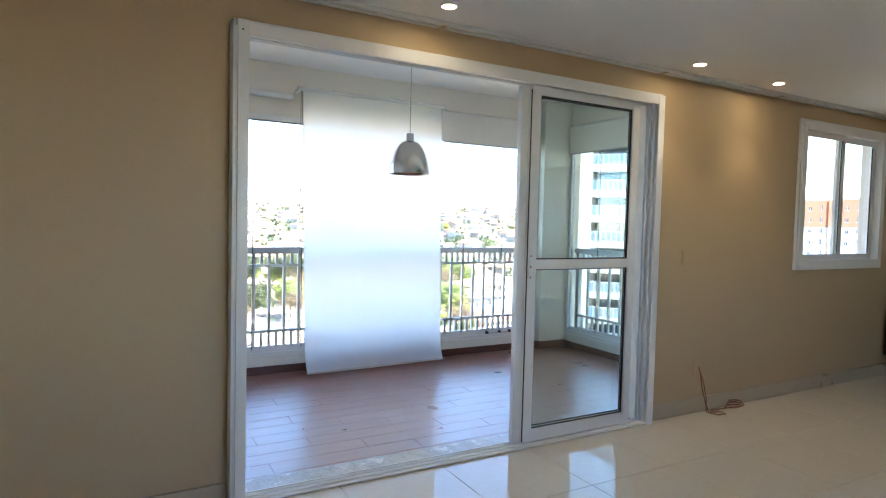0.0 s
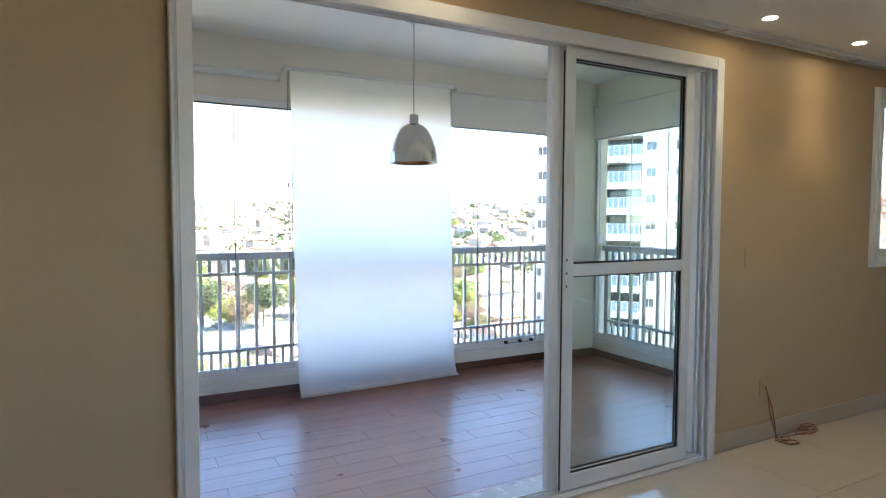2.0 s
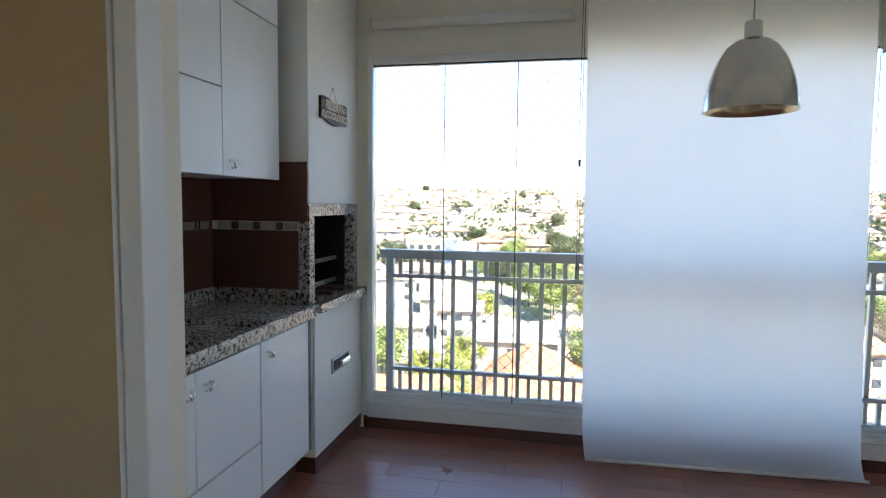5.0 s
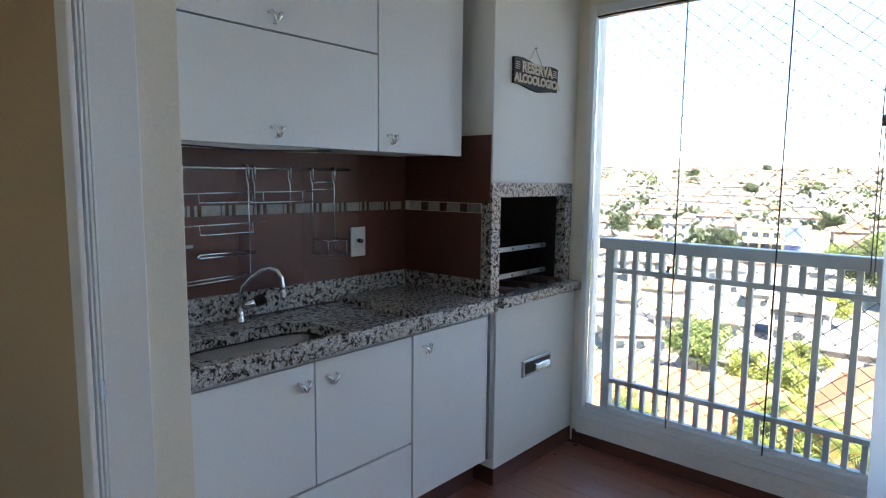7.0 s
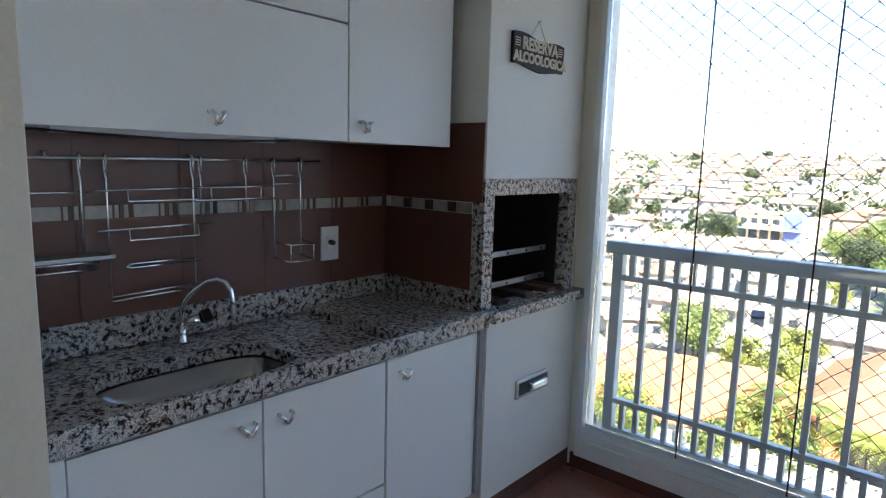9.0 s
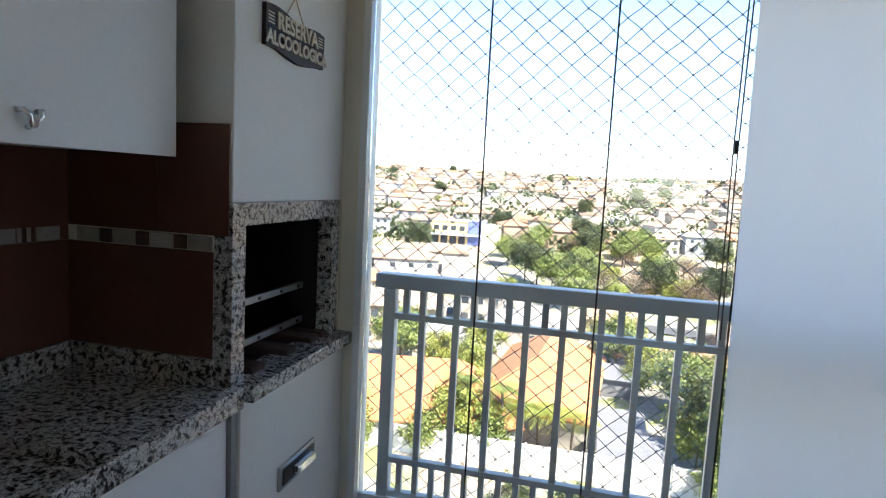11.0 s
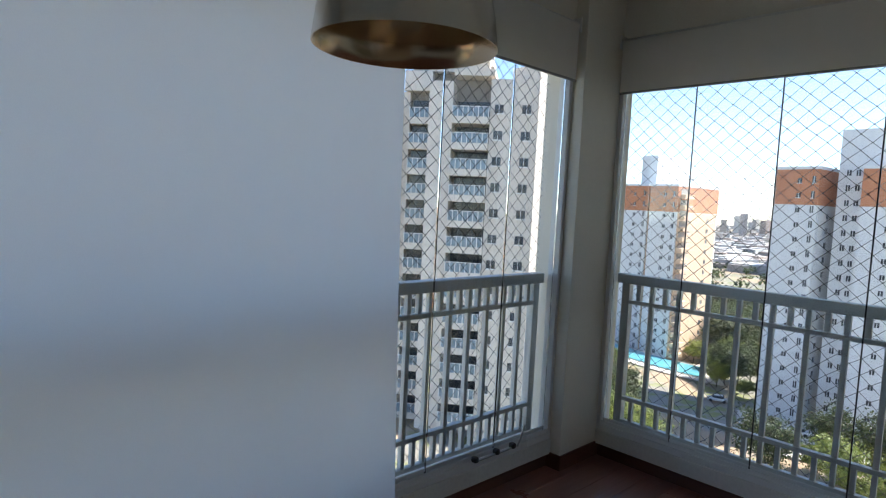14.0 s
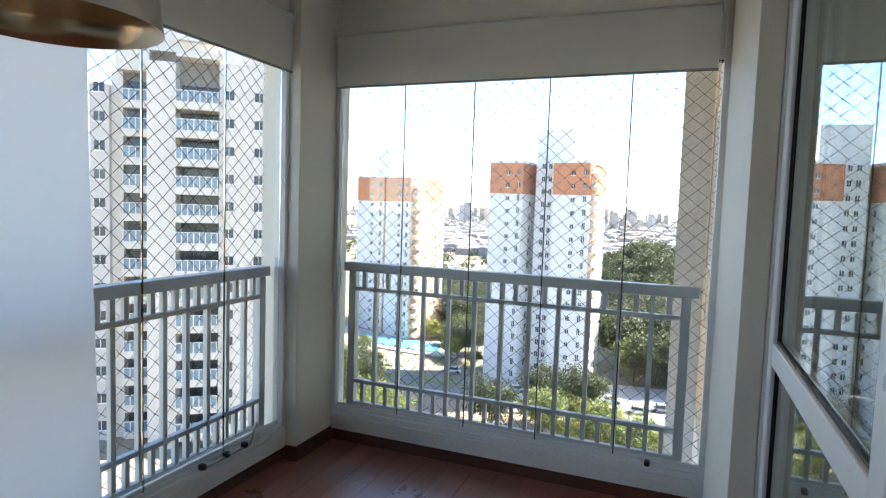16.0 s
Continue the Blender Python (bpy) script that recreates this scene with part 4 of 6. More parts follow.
# upper cabinets
UX = 0.356
upper = thing("wall_cabinet", (0.15, 3.66, 1.5), "white laminate wall cabinet with two lift-up doors", "cabinet", "wall cabinets")
part("body", boxed((X_L + 0.001, Y0, 1.512), (UX - 0.021, 4.124, 2.228)), CABINET_WHITE, upper)
# Grey sheet behind the doors colours their gaps as if shaded
part("gap_shade_sheet", boxed((UX - 0.0205, Y0, 1.514), (UX - 0.0185, 4.126, 2.226)), CABINET_GREY, upper)
for z0, z1, hz in ((1.505, 1.857, 1.552), (1.863, 2.226, 1.905)):
    dr = part("door", boxed((UX - 0.018, Y0 + 0.02, z0), (UX, 4.125, z1), 0.0015), CABINET_WHITE, upper)
    handle_pull(dr, UX, 3.69, hz)
upper2 = thing("wall_cabinet", (0.15, 4.37, 1.5), "white laminate wall cabinet with one tall door", "cabinet", "wall cabinets")
part("body", boxed((X_L + 0.001, 4.129, 1.512), (UX - 0.021, 4.610, 2.228)), CABINET_WHITE, upper2)
# Grey sheet again, as shade in the door gaps
part("gap_shade_sheet", boxed((UX - 0.0205, 4.129, 1.514), (UX - 0.0185, 4.610, 2.226)), CABINET_GREY, upper2)
dr = part("door", boxed((UX - 0.018, 4.131, 1.505), (UX, 4.612, 2.226), 0.0015), CABINET_WHITE, upper2)
handle_pull(dr, UX, 4.195, 1.558)
top_unit = thing("wall_cabinet", (0.15, 3.9, 2.23), "white laminate top cabinet reaching the balcony ceiling", "cabinet", "wall cabinets")
part("body", boxed((X_L + 0.001, Y0, 2.231), (UX - 0.021, 4.610, Z_BALC - 0.001)), CABINET_WHITE, top_unit)
# Grey sheet as shade in the top doors' gaps
part("gap_shade_sheet", boxed((UX - 0.0205, Y0, 2.2315), (UX - 0.0185, 4.610, Z_BALC - 0.002)), CABINET_GREY, top_unit)
for y0, y1 in ((Y0 + 0.02, 4.126), (4.131, 4.612)):
    part("door", boxed((UX - 0.018, y0, 2.233), (UX, y1, Z_BALC - 0.003), 0.0015), CABINET_WHITE, top_unit)

# barbecue column
BX = 0.497
BY0, BY1 = 4.678, 5.399
bbq = thing("barbecue", (0.2, 5.04, 0), "white plastered built-in barbecue with a granite framed firebox", "barbecue", kind="structure")
part("base", boxed((X_L + 0.001, 4.700, 0.085), (BX, BY1, 0.838), 0.003), WHITE_PLASTER, bbq, "white painted base")
part("plinth", boxed((X_L + 0.001, 4.705, 0), (BX - 0.004, BY1, 0.0845)), BROWN_TILE, bbq, "dark brown tile plinth")
part("side_trim", boxed((0.40, 4.673, 0.14), (BX - 0.01, 4.6995, 0.822)), CABINET_GREY, bbq, "grey filler strip beside the cabinet")
part("column", boxed((X_L + 0.001, BY0, 1.392), (0.478, 5.36, Z_BALC - 0.001), 0.004), WHITE_PLASTER, bbq, "white plastered hood")
part("wall_filler", boxed((X_L + 0.001, 5.3605, 0.842), (0.470, BY1, Z_BALC - 0.001)), CREAM, bbq)
part("side_wall", boxed((X_L + 0.001, BY0, 0.965), (0.425, 4.725, 1.391)), CREAM, bbq)
part("frame_left", boxed((0.425, BY0 - 0.004, 0.8865), (0.482, 4.738, 1.391), 0.002), GRANITE, bbq, "granite frame")
part("frame_right", boxed((0.425, 5.298, 0.8865), (0.482, 5.360, 1.391), 0.002), GRANITE, bbq, "granite frame")
part("frame_top", boxed((0.425, 4.7385, 1.328), (0.481, 5.2975, 1.391), 0.002), GRANITE, bbq, "granite frame")
part("sill", boxed((0.40, 4.7005, 0.840), (0.535, 5.392, 0.8855), 0.004), GRANITE, bbq, "granite sill")
part("firebox", boxes(((0.0, 4.7255, 0.84), (0.02, 5.2975, 1.391)), ((0.02, 4.7255, 0.84), (0.424, 4.745, 1.391)), ((0.02, 5.29, 0.84), (0.424, 5.36, 1.391)), ((0.02, 4.745, 1.37), (0.424, 5.29, 1.391)), ((0.02, 4.745, 0.84), (0.40, 5.29, 0.875))), SOOT, bbq, "soot-black firebox")
for z in (1.06, 0.93):
    part("rack_support", boxes(((0.36, 4.746, z), (0.375, 5.289, z + 0.022), 0.001)), STEEL, bbq, "steel bar across the firebox")
    for y in (4.84, 4.98, 5.12, 5.24):
        part("notch", boxed((0.3755, y, z + 0.006), (0.378, y + 0.012, z + 0.016)), BLACK_PLASTIC, bbq)
for y in (4.80, 5.00, 5.17, 5.26):
    part("fire_brick", boxed((0.25, y, 0.8765), (0.47, y + 0.07, 0.905), 0.004), SOOT_CLAY, bbq, "stained clay brick")
drawer = part("ash_drawer", boxed((BX - 0.01, 4.909, 0.468), (BX + 0.010, 5.157, 0.550), 0.003), STEEL, bbq, "stainless steel ash drawer front")
# Flat black plate: the shade of the grip recess put into colour
part("recess_shade", boxed((BX + 0.0102, 4.925, 0.482), (BX + 0.0125, 5.141, 0.537)), BLACK_PLASTIC, drawer, "black plate for the shade of a recess")
part("handle", boxes(((BX + 0.0126, 4.985, 0.497), (BX + 0.040, 5.105, 0.527), 0.006)), CHROME, drawer, "chrome pull")

# tiles on the back wall and on the side of the barbecue
tile_big = mesh_from("tile", boxed((-0.004, -0.1496, -0.148), (0.004, 0.1496, 0.148), 0.0003), BROWN_TILE)
tile_side = mesh_from("tile", boxed((-0.1496, -0.003, -0.148), (0.1496, 0.003, 0.148), 0.0005), BROWN_TILE)
part("tile_bed", boxes(((X_L + 0.0005, Y0, 0.963), (X_L + 0.0052, 4.676, 1.60))), BROWN_TILE, back_wall)
for i in range(5):
    for z in (1.109, 1.450):
        y = 4.524 - i * 0.3
        piece("tile", tile_big, back_wall, (X_L + 0.0065, y, z))
part("tile", boxes(((X_L + 0.0025, Y0, 0.963), (X_L + 0.0105, 3.173, 1.597))), BROWN_TILE, back_wall)
for x in (0.10, 0.40):
    for z in (1.109, 1.450):
        if x < 0.3:
            piece("tile", tile_side, bbq, (x, BY0 - 0.0045, z))
        else:
            part("tile", boxed((0.250, BY0 - 0.0075, z - 0.148), (0.424 if z < 1.3 else 0.472, BY0 - 0.0015, z + 0.148), 0.0015), BROWN_TILE, bbq)
band_wide = mesh_from("tile", boxed((-0.003, -0.037, -0.0195), (0.003, 0.037, 0.0195), 0.001), BAND_TILE)
band_thin = mesh_from("tile", boxed((-0.003, -0.0062, -0.0195), (0.003, 0.0062, 0.0195), 0.001), BAND_DARK)
band_thin_pale = mesh_from("tile", boxed((-0.003, -0.0062, -0.0195), (0.003, 0.0062, 0.0195), 0.001), BAND_TILE)
y = 4.645
while y > Y0 + 0.05:
    piece("tile", band_wide, back_wall, (X_L + 0.0055, y - 0.037, 1.2785))
    for k in range(4):
        piece("tile", band_thin if k % 2 == 0 else band_thin_pale, back_wall, (X_L + 0.0055, y - 0.082 - k * 0.0135, 1.2785))
    y -= 0.134
side_wide = mesh_from("tile", boxed((-0.037, -0.003, -0.0195), (0.037, 0.003, 0.0195), 0.001), BAND_TILE)
side_thin = mesh_from("tile", boxed((-0.0062, -0.003, -0.0195), (0.0062, 0.003, 0.0195), 0.001), BAND_DARK)
x = -0.02
while x < 0.40:
    piece("tile", side_wide, bbq, (x + 0.037, BY0 - 0.0045, 1.2785))
    for k in range(3):
        if x + 0.09 + k * 0.0135 < 0.42:
            piece("tile", side_thin, bbq, (x + 0.084 + k * 0.0135, BY0 - 0.0045, 1.2785))
    x += 0.122

# outlet, rail with wire racks
ob = thing("wall_outlet", (X_L, 4.365, 1.12), "white plastic double outlet on brown tiles", "outlet", "wall plates")
part("plate", boxed((X_L + 0.0105, 4.321, 1.052), (X_L + 0.019, 4.405, 1.186), 0.003), WHITE_PLASTIC, ob)
part("socket", boxed((X_L + 0.0192, 4.345, 1.09), (X_L + 0.023, 4.381, 1.15), 0.004), WHITE_PLASTIC, ob)
part("plug", tubed([(X_L + 0.023, 4.36, 1.125), (X_L + 0.05, 4.355, 1.125)], 0.010, 12), BLACK_PLASTIC, ob, "black plug")

RX = X_L + 0.045
kitchen_rail = thing("kitchen_rail", (RX, 3.8, 1.43), "thin chrome kitchen rail on brown tiles", "rail")
part("bar", tubed([(RX, Y0 + 0.04, 1.432), (RX, 4.290, 1.440)], 0.005, 10), CHROME, kitchen_rail, smooth=True)
for y in (3.40, 3.80, 4.22):
    part("bracket", tubed([(X_L + 0.0106, y, 1.45), (RX, y, 1.447), (RX, y, 1.433)], 0.004, 8), CHROME, kitchen_rail, smooth=True)


def wire(parent, points, name="wire", r=0.0034):
    part(name, tubed(points, r, 7), CHROME, parent, smooth=True)


def rack_uprights(k, ys, z0):
    """Uprights bent over the rail at the top, running down before the tiles."""
    for y in ys:
        wire(k, [(RX + 0.008, y, 1.398), (RX + 0.010, y, 1.440), (RX - 0.002, y, 1.449), (RX - 0.010, y, 1.438), (RX - 0.010, y, 1.402), (RX + 0.002, y, 1.375), (RX + 0.002, y, z0)], "upright", 0.0035)


def rack(at, label):
    return thing("wire_rack", at, label, "wire rack", "hanging wire racks")


R0 = RX + 0.002
k = rack((R0, 3.37, 1.14), "chrome wire rack with a steel tray hanging on the rail")
rack_uprights(k, (3.27, 3.48), 1.141)
wire(k, [(R0, 3.25, 1.339), (R0, 3.50, 1.339)])
for z, d in ((1.165, 0.125), (1.141, 0.10)):
    wire(k, [(R0, 3.27, z), (R0 + d, 3.275, z - 0.004), (R0 + d, 3.475, z - 0.004), (R0, 3.48, z)], "shelf_wire")

k = rack((R0, 3.67, 1.02), "chrome three-tier wire rack hanging on the rail")
rack_uprights(k, (3.546, 3.80), 1.018)
for z, y1 in ((1.345, 3.83), (1.230, 3.866)):
    wire(k, [(R0 + 0.004, 3.515, z - 0.003), (R0 + 0.004, y1, z + 0.003)], "shelf_wire")
    wire(k, [(R0 + 0.006, 3.60, z), (R0 + 0.012, 3.60, z - 0.034), (R0 + 0.012, 3.81, z - 0.034), (R0 + 0.006, 3.81, z)], "lip_wire", 0.0026)
wire(k, [(R0 + 0.004, 3.82, 1.124), (R0 + 0.006, 3.60, 1.124), (R0 + 0.008, 3.588, 1.118), (R0 + 0.006, 3.60, 1.112), (R0 + 0.004, 3.82, 1.114)], "hook_wire")
for z, d in ((1.030, 0.0), (1.018, 0.004)):
    wire(k, [(R0 + d, 3.546, z), (R0 + d, 3.80, z + 0.008)], "bottom_wire")

k = rack((R0, 3.95, 1.29), "small chrome wire shelf hanging on the rail")
rack_uprights(k, (3.826, 3.985), 1.292)
for z, y0 in ((1.350, 3.815), (1.310, 3.795)):
    wire(k, [(R0, y0, z), (R0 + 0.02, y0 + 0.01, z - 0.002), (R0 + 0.02, 4.085, z), (R0, 4.095, z + 0.002)], "shelf_wire")
for y in (3.85, 4.03):
    wire(k, [(R0 + 0.02, y, 1.349), (R0 + 0.022, y, 1.309)], "stay")

k = rack((R0, 4.15, 1.08), "narrow chrome bottle rack hanging on the rail")
rack_uprights(k, (4.093, 4.205), 1.092)
wire(k, [(R0, 4.10, 1.385), (R0 + 0.004, 4.15, 1.388), (R0, 4.20, 1.385)])
wire(k, [(R0, 4.09, 1.356), (R0, 4.21, 1.358)])
wire(k, [(R0, 4.094, 1.092), (R0 + 0.09, 4.098, 1.086), (R0 + 0.09, 4.198, 1.086), (R0, 4.205, 1.094)], "basket_wire")
wire(k, [(R0 + 0.003, 4.094, 1.150), (R0 + 0.093, 4.102, 1.146), (R0 + 0.093, 4.198, 1.146), (R0 + 0.003, 4.205, 1.150)], "basket_wire")
for y in (4.10, 4.196):
    wire(k, [(R0 + 0.092, y, 1.146), (R0 + 0.091, y, 1.088)], "stay")

under = thing("cable", (0.25, 3.6, 1.505), "thin black cable clipped under the wall cabinet", "cable")
part("cord", tubed([(0.30, 3.20, 1.500), (0.31, 3.40, 1.494), (0.30, 3.62, 1.489), (0.31, 3.80, 1.494), (0.30, 3.95, 1.500)], 0.003, 6), BLACK_PLASTIC, under, smooth=True)
strip = thing("cabinet_light", (0.25, 3.7, 1.505), "thin pale light strip under the wall cabinet", "light strip")
part("body", boxed((0.20, 3.35, 1.494), (0.225, 3.95, 1.5115), 0.003), ALUMINIUM, strip)
tray = thing("tray", (RX + 0.06, 3.37, 1.167), "flat steel tray lying on a wire rack", "tray")
part("plate", boxes(((RX + 0.006, 3.22, 1.1665), (RX + 0.135, 3.515, 1.171), 0.001), ((RX + 0.131, 3.22, 1.1712), (RX + 0.136, 3.515, 1.177), 0.001)), STEEL, tray)

# wooden sign
sign = thing("wooden_sign", (0.49, 4.98, 1.88), "dark wooden sign with cream letters hanging on string", "sign")
SGX, SY_0, SY_1, SZ0, SZ1 = 0.4785, 4.803, 5.165, 1.822, 1.943
bm = bmesh.new()
n = 24
loop = []
for i in range(n + 1):
    u = i / n
    loop.append((SY_0 + u * (SY_1 - SY_0), SZ1 + 0.006 * math.sin(u * 9.0) - 0.012 * u))
for i in range(n, -1, -1):
    u = i / n
    loop.append((SY_0 + u * (SY_1 - SY_0) + 0.004 * math.sin(u * 17), SZ0 + 0.009 * math.sin(u * 7.0 + 1.0) - 0.004 * u))
va = [bm.verts.new((SGX + 0.0005, y, z)) for y, z in loop]
vb = [bm.verts.new((SGX + 0.014, y, z)) for y, z in loop]
bm.faces.new(va[::-1]), bm.faces.new(vb)
for i in range(len(loop)):
    j = (i + 1) % len(loop)
    bm.faces.new((va[i], va[j], vb[j], vb[i]))
part("board", bm, SIGN_WOOD, sign, "dark wooden board")
part("string", tubed([(SGX + 0.006, 4.925, 1.938), (SGX + 0.004, 4.982, 2.006), (SGX + 0.006, 5.035, 1.934)], 0.002, 6), LETTER_CREAM, sign)
part("nail", tubed([(SGX + 0.0005, 4.982, 2.006), (SGX + 0.012, 4.982, 2.007)], 0.003, 8), STEEL, sign)


def words(text, size, centre, parent):
    cu = bpy.data.curves.new("lettering", "FONT")
    cu.body, cu.size, cu.align_x, cu.align_y, cu.extrude, cu.offset = text, size, "CENTER", "CENTER", 0.002, 0.0021
    tmp = bpy.data.objects.new("lettering_curve", cu)
    scene.collection.objects.link(tmp)
    me = bpy.data.meshes.new_from_object(tmp.evaluated_get(bpy.context.evaluated_depsgraph_get()))
    bpy.data.objects.remove(tmp)
    me.transform(Matrix(((0, 0, 1, 0), (1, 0, 0, 0), (0, 1, 0, 0), (0, 0, 0, 1))))
    me.materials.clear()
    me.materials.append(LETTER_CREAM)
    ob = new("lettering", me)
    ob.parent = parent
    ob.location = Vector(centre) - ORIGIN[parent]
    return ob


words("RESERVA", 0.064, (SGX + 0.016, 4.985, 1.906), sign)
words("ALCOOLOGICA", 0.052, (SGX + 0.016, 4.990, 1.855), sign)
for y0 in (4.812, 5.118):
    for k in range(4):
        part("stroke", boxed((SGX + 0.0142, y0, 1.893 + k * 0.009), (SGX + 0.016, y0 + 0.032, 1.8965 + k * 0.009)), LETTER_CREAM, sign)

# ---- outside: ground ----
def curve_at(points, d):
    for (a, za), (b, zb) in zip(points, points[1:]):
        if d <= b:
            f = (d - a) / (b - a)
            f = f * f * (3 - 2 * f)
            return za + (zb - za) * f
    return points[-1][1]


HILL = [(0, -27), (50, -25), (150, -22.5), (230, -19), (450, -5), (720, 14), (1000, 16), (1700, -30), (5000, -45)]
VALLEY = [(0, -32), (90, -37), (150, -38), (320, -42), (1200, -44), (5000, -46)]


def ground_z(x, y):
    d = math.hypot(x, y)
    az = math.degrees(math.atan2(x, y))
    f = min(max((abs(az - 4) - 32) / 34, 0), 1)
    f = f * f * (3 - 2 * f)
    z = curve_at(HILL, d) * (1 - f) + curve_at(VALLEY, d) * f
    z += 3.0 * noise.noise((x * 0.006, y * 0.006, 0.3)) * min(d / 250, 1)
    z += 20 * math.exp(-(((x - 230) / 55) ** 2 + ((y - 8) / 30) ** 2))
    return z


def ground_material():
    m, n, l, b = nodes_of("grass, earth and paving")
    co = coords(n, l)
    big, mid, fine = noise_node(n, l, co, 0.035, 4), noise_node(n, l, co, 0.25, 5, 0.65), noise_node(n, l, co, 2.5, 5, 0.7)
    grass = ramp(n, l, fine, [(0.3, (0.12, 0.15, 0.05)), (0.7, (0.26, 0.26, 0.11))])
    pave = ramp(n, l, fine, [(0.3, (0.17, 0.16, 0.14)), (0.7, (0.28, 0.26, 0.23))])
    earth = ramp(n, l, fine, [(0.3, (0.28, 0.19, 0.12)), (0.7, (0.42, 0.32, 0.22))])
    col = mixed(n, l, ramp(n, l, mid, [(0.44, (0, 0, 0)), (0.50, (1, 1, 1))]), grass, pave)
    col = mixed(n, l, ramp(n, l, big, [(0.52, (0, 0, 0)), (0.60, (1, 1, 1))]), col, earth)
    l.new(col, b.inputs["Base Color"])
    b.inputs["Roughness"].default_value = 0.95
    bumped(n, l, b, fine, 0.5, 0.15)
    return m


bm = bmesh.new()
radii = [6, 20, 35, 50, 65, 80, 95, 110, 125, 140, 160, 180, 205, 230, 260, 300, 340, 390, 450, 520, 600, 690, 780, 900, 1100, 1400, 1900, 2700, 4600]
rings = []
for r in radii:
    rings.append([bm.verts.new((r * math.sin(k * math.tau / 144), r * math.cos(k * math.tau / 144), ground_z(r * math.sin(k * math.tau / 144), r * math.cos(k * math.tau / 144)))) for k in range(144)])
for p, q in zip(rings, rings[1:]):
    for k in range(144):
        bm.faces.new((p[k], p[(k + 1) % 144], q[(k + 1) % 144], q[k]))
bm.faces.new(rings[0])
ground = solid("ground", bm, ground_material(), "dry grass, earth and paved lots sloping up to a hill", "ground", smooth=True)

# ---- outside: materials ----
ROOF_CLAY = [(0.0, (0.44, 0.21, 0.11)), (0.3, (0.41, 0.24, 0.15)), (0.5, (0.42, 0.30, 0.22)), (0.7, (0.31, 0.19, 0.13)), (0.86, (0.25, 0.20, 0.16)), (1.0, (0.30, 0.29, 0.28))]
WALL_TONES = [(0.0, (0.43, 0.40, 0.35)), (0.35, (0.34, 0.28, 0.21)), (0.65, (0.44, 0.43, 0.40)), (0.8, (0.33, 0.35, 0.39)), (1.0, (0.34, 0.24, 0.16))]


def roof_material(name, stops, by_object):
    m, n, l, b = nodes_of(name)
    src = n.new("ShaderNodeObjectInfo").outputs["Random"] if by_object else n.new("ShaderNodeNewGeometry").outputs["Random Per Island"]
    col = ramp(n, l, src, stops)
    co = coords(n, l)
    fine, broad = noise_node(n, l, co, 3.0, 5, 0.7), noise_node(n, l, co, 0.35, 3)
    col = mixed(n, l, 1.0, col, ramp(n, l, fine, [(0.3, [0.72] * 3), (0.65, [1.0] * 3)]), "MULTIPLY")
    col = mixed(n, l, 1.0, col, ramp(n, l, broad, [(0.3, [0.80] * 3), (0.65, [1.0] * 3)]), "MULTIPLY")
    l.new(col, b.inputs["Base Color"])
    b.inputs["Roughness"].default_value = 0.9
    w = n.new("ShaderNodeTexWave")
    w.inputs["Scale"].default_value, w.inputs["Distortion"].default_value = 1.1, 0.4
    l.new(coords(n, l, (1, 1, 0.2)), w.inputs["Vector"])
    bumped(n, l, b, w.outputs["Fac"], 0.3, 0.02)
    return m


ROOF = roof_material("clay roof tiles", ROOF_CLAY, True)
ROOF_ORANGE = roof_material("orange clay roof tiles", [(0.0, (0.47, 0.185, 0.075)), (1.0, (0.50, 0.22, 0.095))], True)
ROOF_FAR = roof_material("distant clay roofs", ROOF_CLAY, False)
HOUSE_WALL = island_material("painted house walls", WALL_TONES, 0.85, by_object=True)
HOUSE_FAR = island_material("distant house walls", WALL_TONES, 0.85)
DARK_GLASS = plain("dark window glass", (0.05, 0.06, 0.07), 0.15, var=0.1, grain=2)
SHED_GREY = plain("weathered fibre cement", (0.16, 0.16, 0.17), 0.9, var=0.2, grain=3, patch=0.5)
ASPHALT = plain("asphalt", (0.07, 0.07, 0.072), 0.9, var=0.15, grain=3, patch=0.2)
CONCRETE = plain("pale concrete", (0.46, 0.44, 0.405), 0.9, var=0.12, grain=3, patch=0.3)
TOWER_WHITE = plain("white tower paint", (0.72, 0.72, 0.72), 0.8, var=0.04, grain=2, patch=0.15)
TOWER_CREAM = plain("cream tower paint", (0.66, 0.60, 0.54), 0.8, var=0.05, grain=2, patch=0.15)
TOWER_GREY = plain("greyish tower paint", (0.53, 0.49, 0.46), 0.8, var=0.05, grain=2, patch=0.15)
TOWER_ORANGE = plain("terracotta tower paint", (0.55, 0.24, 0.13), 0.8, var=0.05, grain=2, patch=0.15)
TOWER_PEACH = plain("peach tower paint", (0.72, 0.52, 0.36), 0.8, var=0.05, grain=2, patch=0.15)
BALC_GLASS = plain("blue grey balcony glass", (0.20, 0.27, 0.33), 0.12, var=0.15, grain=2)
# Darker tone: the loggias' shade is put into the wall colour
BALC_SHADE = plain("loggia wall with painted shade", (0.34, 0.31, 0.28), 0.8, var=0.1, grain=2)
BARK = plain("bark", (0.10, 0.075, 0.055), 0.95, var=0.3, grain=6, bump=0.4)
POOL = plain("pool water", (0.12, 0.38, 0.46), 0.08, var=0.05, grain=1)
LEAF_GREEN = leaf_material("green leaves", (0.13, 0.17, 0.05), (0.28, 0.31, 0.10))
LEAF_LIME = leaf_material("yellow green leaves", (0.21, 0.24, 0.05), (0.40, 0.39, 0.11))
LEAF_DARK = leaf_material("dark leaves", (0.045, 0.065, 0.03), (0.11, 0.125, 0.055))
